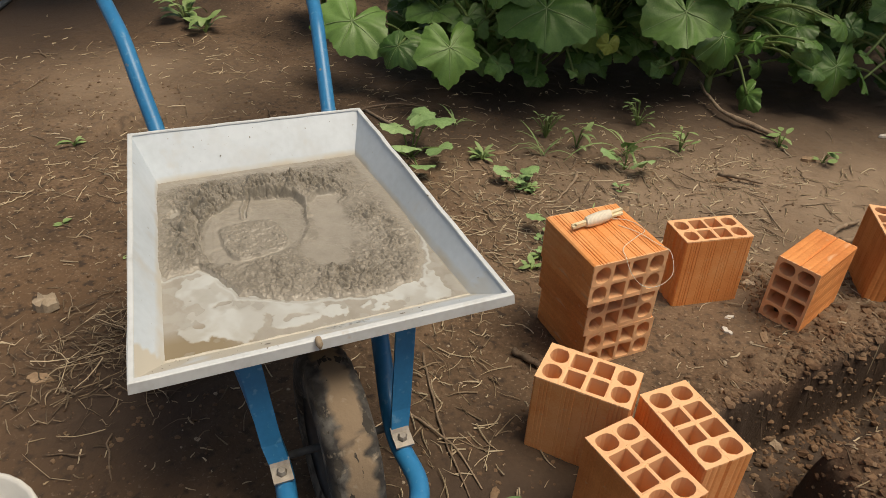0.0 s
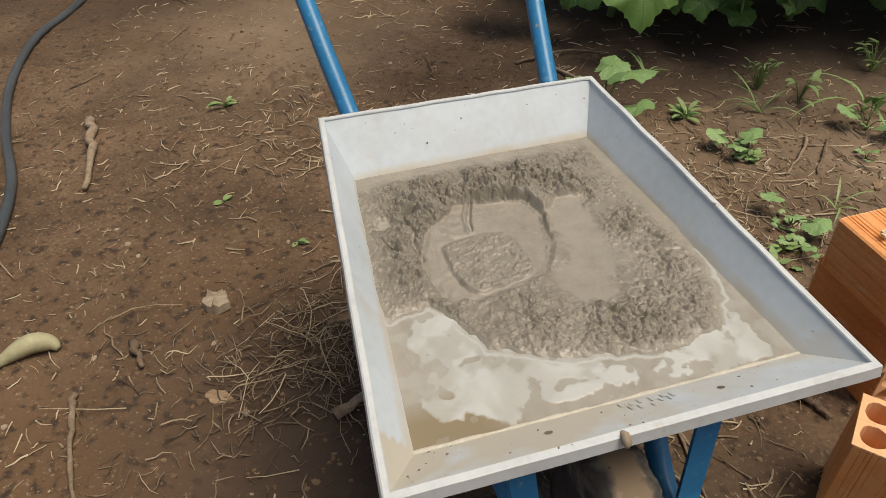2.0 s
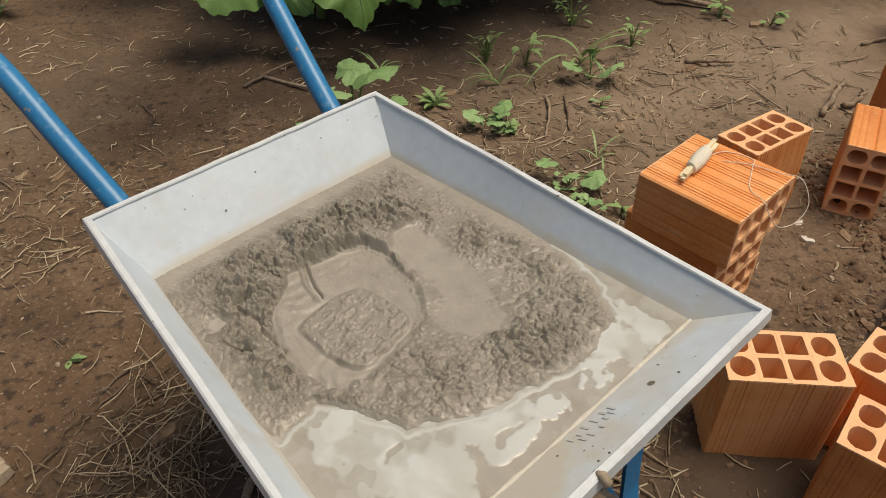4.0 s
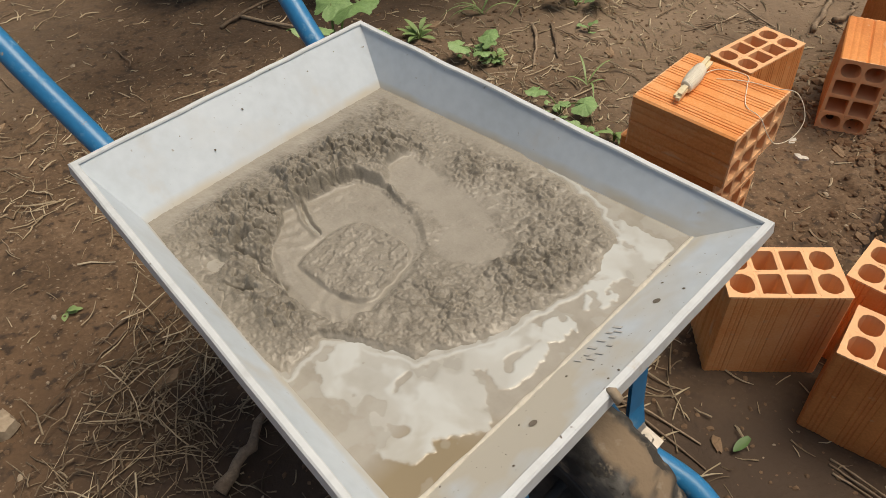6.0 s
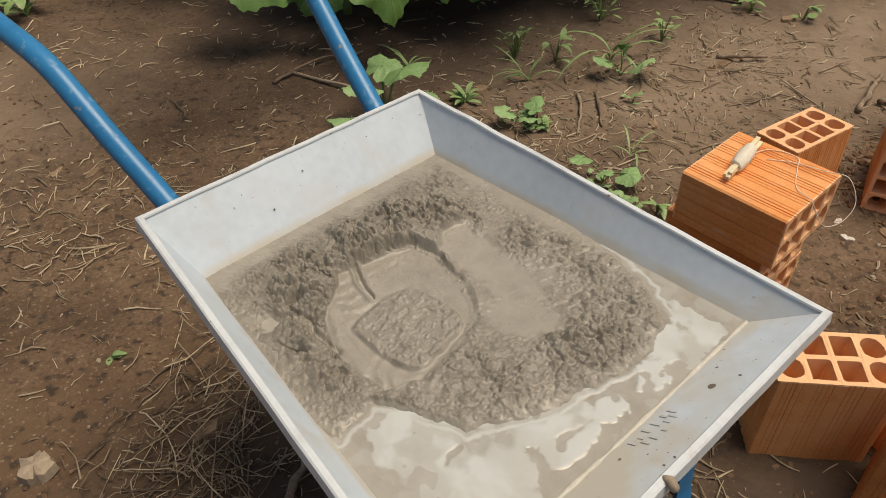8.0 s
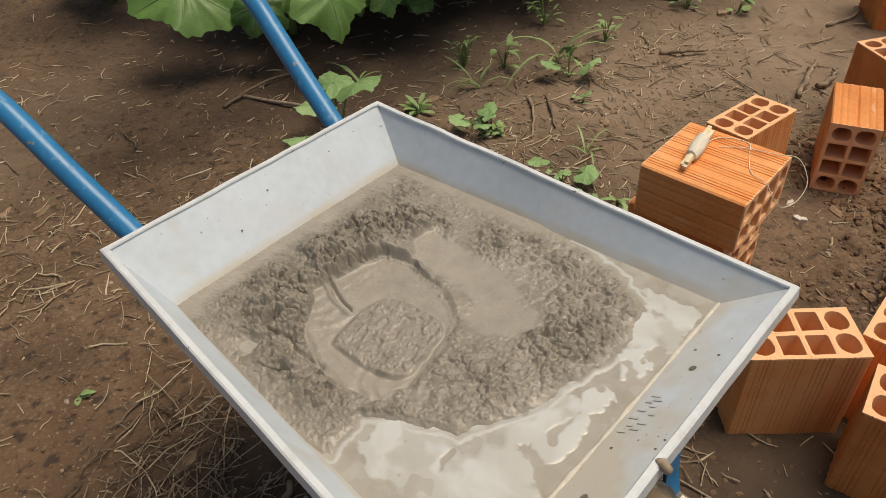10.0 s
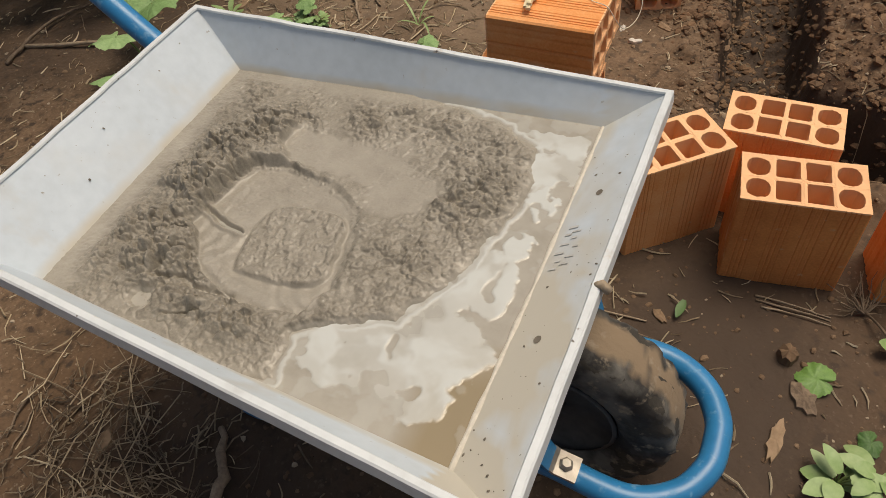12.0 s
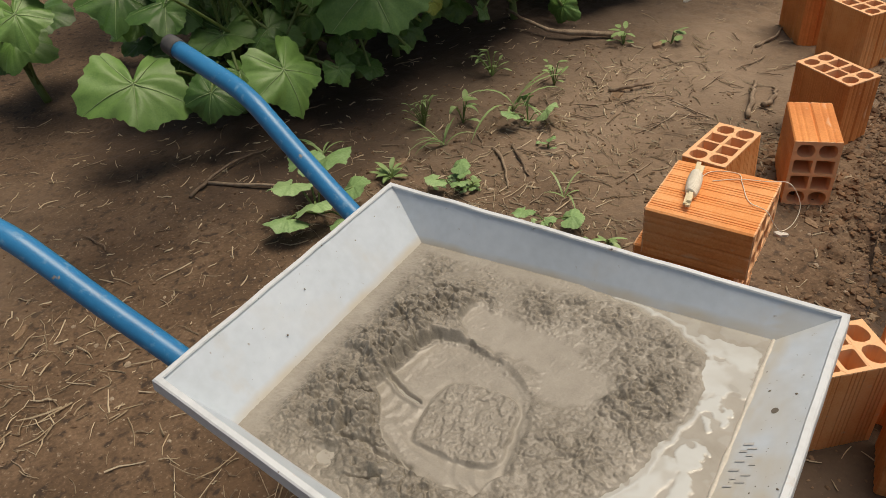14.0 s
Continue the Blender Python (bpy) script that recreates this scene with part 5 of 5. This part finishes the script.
leafy(0.580, 2.118, [(0.010, 0.0, 0.030, 0.030, 25, 20), (-0.012, 0.006, 0.022, 0.020, 25, -60)], "tiny pale sprout in bare earth", 2)
leafy(0.610, 2.270, [(-0.055, 0.010, 0.055, 0.066, 25, -80), (0.045, -0.030, 0.050, 0.082, 45, 40), (0.0, 0.03, 0.085, 0.045, 60, 0), (0.012, 0.02, 0.075, 0.05, 60, 30)], "bright green weed with broad pointed leaves", 3)
weed(0.665, 2.36, 9, 0.26, 0.0040, 0.02, "tuft of thin arching grass", 2, stems=False, lean=(0.7, 1.25), bend=(1.2, 2.4))
weed(0.49, 2.40, 8, 0.055, 0.010, 0.10, "thin leafy weed on an upright stalk", 43, lean=(0.0, 0.9))
weed(0.137, 2.237, 14, 0.055, 0.009, 0.03, "rosette of narrow green leaves", 10, lean=(0.3, 1.0))
weed(0.375, 2.46, 26, 0.028, 0.0035, 0.10, "feathery upright green weed", 11, lean=(0.2, 1.1))
weed(0.365, 2.31, 9, 0.15, 0.0035, 0.02, "tuft of thin yellowish grass blades", 12, stems=False, lean=(0.5, 1.2), bend=(0.8, 2.2))
weed(0.50, 1.86, 5, 0.11, 0.0032, 0.01, "few thin arching grass blades", 44, stems=False, lean=(0.4, 1.0), bend=(1.2, 2.2))
weed(0.44, 1.62, 7, 0.05, 0.006, 0.03, "small narrow-leaved weed beside the bricks", 45, **BROAD)
# dark shrub beyond the path, added mostly out of view to shade the ground
shrub = thing("shrub", None, pose(-2.45, 4.0, gz(-2.45, 4.0)), label="dark dense shrub added beyond the path, mostly unseen, to cast shade", category="shrub")
rs = random.Random(31)
thing("trunk", mesh_of("shrub_trunk", *tube(smooth_path([(0, 0, 0), (0.04, 0.02, 0.4), (-0.02, 0.0, 0.9), (0.05, 0.0, 1.5)], 5), [0.05 - 0.0022 * k for k in range(16)], 9), TWIG), parent=shrub)
foliage = []
for k in range(22):
    a, up = rs.uniform(0, 6.28), rs.uniform(0.6, 1.5)
    tip = Vector((math.cos(a) * rs.uniform(0.6, 1.5), math.sin(a) * rs.uniform(0.5, 1.25), up + rs.uniform(0.1, 0.7)))
    foot = Vector((0, 0, up))
    limb = smooth_path([foot, foot.lerp(tip, 0.5) + Vector((0, 0, 0.12)), tip], 5)
    thing("limb", mesh_of("shrub_limb", *tube(limb, [0.018 - 0.0014 * q for q in range(len(limb))], 6), TWIG), parent=shrub)
    for q in range(190):
        p = foot.lerp(tip, rs.uniform(0.25, 1.1)) + Vector((rs.gauss(0, 0.17), rs.gauss(0, 0.17), rs.gauss(0, 0.14)))
        foliage.append(blade(rs.uniform(0.08, 0.17), rs.uniform(0.018, 0.036), 0.8, rs.uniform(0, 6.28), rs.uniform(-0.5, 0.9), p, 3))
tagged(thing("crown", mesh_of("shrub_crown", *merge(foliage), LEAF), parent=shrub), kind="stuff")
# seedling squash beside the tray
seed_plant = thing("squash_seedling", None, pose(-0.130, 2.205, gz(-0.130, 2.205)), label="young squash plant with a few small lobed leaves", category="plant")
for k, (dx, dy, z, w, tilt, yaw) in enumerate(((-0.05, 0.03, 0.10, 0.12, 20, -40), (0.07, 0.05, 0.13, 0.13, 25, 30), (-0.02, -0.07, 0.08, 0.12, 30, 0), (0.10, -0.04, 0.07, 0.10, 25, 60), (-0.10, -0.06, 0.06, 0.11, 25, -50), (0.02, 0.10, 0.12, 0.12, 15, 120), (0.04, -0.14, 0.05, 0.11, 30, 10))):
    thing("leaf_stalk", mesh_of("leaf_stalk", *tube([(0, 0, 0), (dx * 0.5, dy * 0.5, z * 0.8), (dx, dy, z)], 0.003, 6), STEM), parent=seed_plant)
    thing("leaf", ROUNDS[k % 3], pose(dx, dy, z, 0, 0, yaw) @ pose(0, 0, 0, tilt, 0, 180) @ Matrix.Scale(w * 0.95, 4), parent=seed_plant)
# fallen green leaves
for x, y, w, yaw, kind in ((0.257, 0.856, 0.040, 100, 0), (0.285, 0.628, 0.06, 30, 1), (0.253, 0.52, 0.035, 70, 1)):
    V, F = blade(w, w * 0.19, 0.1, radians(yaw), 0.04, (0, 0, 0.004)) if kind == 0 else lobed_leaf(3, **KW[0])[:2]
    m = pose(x, y, gz(x, y) + 0.006, 0, 0, yaw) @ Matrix.Scale(1 if kind == 0 else w, 4)
    thing("fallen_leaf", mesh_of("fallen_leaf", V, F, LEAF), m, label="fallen green leaf lying flat on the earth", category="leaf")


# ---- litter: straw, twigs and clods, past counting ----
def straw(name, n, region, lmin, lmax, rmin, rmax, seed, label, material=STRAW, lift=0.004):
    rs = np.random.RandomState(seed)
    x, y = region(rs, n)
    a, L, r = rs.uniform(0, 2 * np.pi, n), rs.uniform(lmin, lmax, n) * rs.uniform(0.5, 1, n), rs.uniform(rmin, rmax, n)
    bend = rs.uniform(-0.45, 0.45, n)
    V, F = [], []
    cols = []
    for s, da in ((-0.5, -0.5), (-0.16, -0.2), (0.16, 0.2), (0.5, 0.5)):
        ang = a + bend * da
        px, py = x + np.cos(ang) * L * s, y + np.sin(ang) * L * s
        pz = ground_z(px, py) + r * 0.6 + rs.uniform(0, lift, n)
        cols.append((px, py, pz))
    for k in range(n):
        o = len(V)
        nx_, ny_ = -math.sin(a[k]), math.cos(a[k])
        for q, (px, py, pz) in enumerate(cols):
            rr = r[k] * (1.0, 0.95, 0.8, 0.45)[q]
            V += [(px[k] + nx_ * rr, py[k] + ny_ * rr, pz[k] - rr * 0.5), (px[k] - nx_ * rr, py[k] - ny_ * rr, pz[k] - rr * 0.5), (px[k], py[k], pz[k] + rr)]
        for q in range(3):
            b = o + q * 3
            F += [(b, b + 1, b + 4, b + 3), (b + 1, b + 2, b + 5, b + 4), (b + 2, b, b + 3, b + 5)]
    return thing(name, mesh_of(name, V, F, material, False), label=label, category="straw", kind="stuff")


def uniform(x0, x1, y0, y1):
    return lambda rs, n: (rs.uniform(x0, x1, n), rs.uniform(y0, y1, n))


def blobs(*spots):
    def f(rs, n):
        k = rs.randint(0, len(spots), n)
        s = np.array(spots)[k]
        return s[:, 0] + rs.normal(0, 1, n) * s[:, 2], s[:, 1] + rs.normal(0, 1, n) * s[:, 3]
    return f


straw("straw_litter", 2100, uniform(-2.0, 1.1, 0.3, 3.1), 0.008, 0.055, 0.0007, 0.0021, 1, "scattered bits of dry straw on the earth")
HEAP = blobs((-0.66, 1.22, 0.10, 0.10), (-0.60, 1.34, 0.08, 0.09), (-0.76, 1.06, 0.14, 0.12), (-0.62, 1.16, 0.08, 0.12))
# brown twiggy straw, its colour also darkened for the shade by the barrow
DARK_STRAW = mat("weathered_straw", [(0.22, (0.10, 0.072, 0.050)), (0.5, (0.21, 0.158, 0.108)), (0.75, (0.40, 0.32, 0.225))], 20, 0.9, 0.1, 200, island=0.6)
straw("straw_heap", 620, HEAP, 0.02, 0.085, 0.0006, 0.0017, 2, "tangled brown straw beside the wheelbarrow, darkened for shade", DARK_STRAW, lift=0.016)
straw("straw_heap", 80, HEAP, 0.09, 0.21, 0.0007, 0.0015, 22, "long pale dry stalks beside the wheelbarrow", lift=0.020)
straw("straw_patch", 1050, blobs((-1.0, 1.9, 0.25, 0.15), (-0.9, 2.1, 0.2, 0.15), (0.15, 2.0, 0.25, 0.2), (0.25, 1.75, 0.15, 0.2), (1.1, 2.25, 0.35, 0.15), (0.1, 1.1, 0.10, 0.18), (0.8, 1.85, 0.3, 0.2), (-1.1, 3.0, 0.4, 0.25)), 0.02, 0.11, 0.0007, 0.0021, 3, "patches of dry straw and stalks on the earth", lift=0.008)
straw("straw_patch", 950, blobs((0.45, 2.15, 0.30, 0.18), (0.10, 1.95, 0.18, 0.16), (0.95, 2.30, 0.25, 0.16), (0.30, 1.70, 0.12, 0.14), (0.95, 1.75, 0.25, 0.2)), 0.008, 0.065, 0.0006, 0.0028, 4, "dry chips and bits of stalk on the earth", lift=0.004)
straw("spoil_straw", 160, blobs((1.5, 1.1, 0.35, 0.35), (1.2, 0.75, 0.25, 0.25), (1.35, 1.45, 0.3, 0.12)), 0.015, 0.07, 0.0009, 0.0022, 5, "pale bits of straw on the dug earth", lift=0.004)
TWIGS = []
for s in range(7):
    rt = random.Random(90 + s)
    L = rt.uniform(0.06, 0.15)
    pts = [Vector((-L / 2 + L * k / 5, rt.uniform(-0.05, 0.05) * L, rt.uniform(0, 0.03) * L + 0.002)) for k in range(6)]
    TWIGS.append(mesh_of("twig", *tube(smooth_path(pts, 2), [0.0006 + 0.0016 * math.sin(math.pi * (k + 1.5) / 13.5) for k in range(11)], 5), TWIG))
rt = random.Random(77)
for k in range(120):
    x, y = (rt.uniform(-1.9, 1.2), rt.uniform(0.35, 3.0)) if k % 3 else (rt.gauss(0.9, 0.5), rt.gauss(2.15, 0.2))
    if trench_dist(np.array([x]), np.array([y]))[0] > 0.14 and not (0.2 < x < 1.9 and 0.5 < y < 1.75):
        thing("twig", TWIGS[k % 7], pose(x, y, gz(x, y) + 0.0015, rt.uniform(-2, 2), rt.uniform(-2, 2), rt.uniform(0, 360)) @ Matrix.Scale(rt.uniform(0.6, 1.3), 4), label="short dry brown twig lying on earth", category="twig", group="dry twigs")


def lumps(name, n, region, rmin, rmax, seed, label, material=SOIL):
    rs = np.random.RandomState(seed)
    x, y = region(rs, n)
    r = rmin + (rmax - rmin) * rs.uniform(0, 1, n) ** 3
    z = ground_z(x, y)
    g = (1 + 5 ** 0.5) / 2
    base = np.array([(-1, g, 0), (1, g, 0), (-1, -g, 0), (1, -g, 0), (0, -1, g), (0, 1, g), (0, -1, -g), (0, 1, -g), (g, 0, -1), (g, 0, 1), (-g, 0, -1), (-g, 0, 1)]) / 1.9
    tri = [(0, 11, 5), (0, 5, 1), (0, 1, 7), (0, 7, 10), (0, 10, 11), (1, 5, 9), (5, 11, 4), (11, 10, 2), (10, 7, 6), (7, 1, 8), (3, 9, 4), (3, 4, 2), (3, 2, 6), (3, 6, 8), (3, 8, 9), (4, 9, 5), (2, 4, 11), (6, 2, 10), (8, 6, 7), (9, 8, 1)]
    V, F = [], []
    for k in range(n):
        s = base * rs.uniform(0.7, 1.3, (12, 1)) * r[k] * np.array([rs.uniform(0.8, 1.5), rs.uniform(0.8, 1.4), rs.uniform(0.5, 0.9)])
        o = len(V)
        V += (s + (x[k], y[k], z[k] + 0.05 * r[k])).tolist()
        F += [(a + o, b + o, c + o) for a, b, c in tri]
    return thing(name, mesh_of(name, V, F, material, False), label=label, category="clods", kind="stuff")


def along(a, b, spread):
    def f(rs, n):
        t = rs.uniform(0, 1, n)
        return a[0] + (b[0] - a[0]) * t + rs.normal(0, spread, n), a[1] + (b[1] - a[1]) * t + rs.normal(0, spread, n)
    return f


lumps("earth_crumbs", 9000, uniform(-1.7, 1.2, 0.35, 2.7), 0.0008, 0.0062, 5, "small crumbs and pebbles of earth", CLOD)
lumps("trench_clods", 2200, along((0.66, 1.14), (2.0, 1.98), 0.045), 0.0015, 0.010, 6, "loose clods along the trench edge", CLOD)
lumps("trench_clods", 700, along((0.84, 1.0), (0.98, 0.35), 0.05), 0.0015, 0.010, 7, "loose clods along the trench edge", CLOD)
lumps("spoil_clods", 13000, lambda rs, n: (rs.uniform(0.85, 2.2, n), rs.uniform(0.35, 1.75, n)), 0.0014, 0.0120, 8, "crumbled dark earth thrown out of the trench", SPOIL)
lumps("pale_pebbles", 650, uniform(-1.9, 1.8, 0.3, 2.8), 0.002, 0.007, 9, "scattered pale pebbles and chips", STONE)
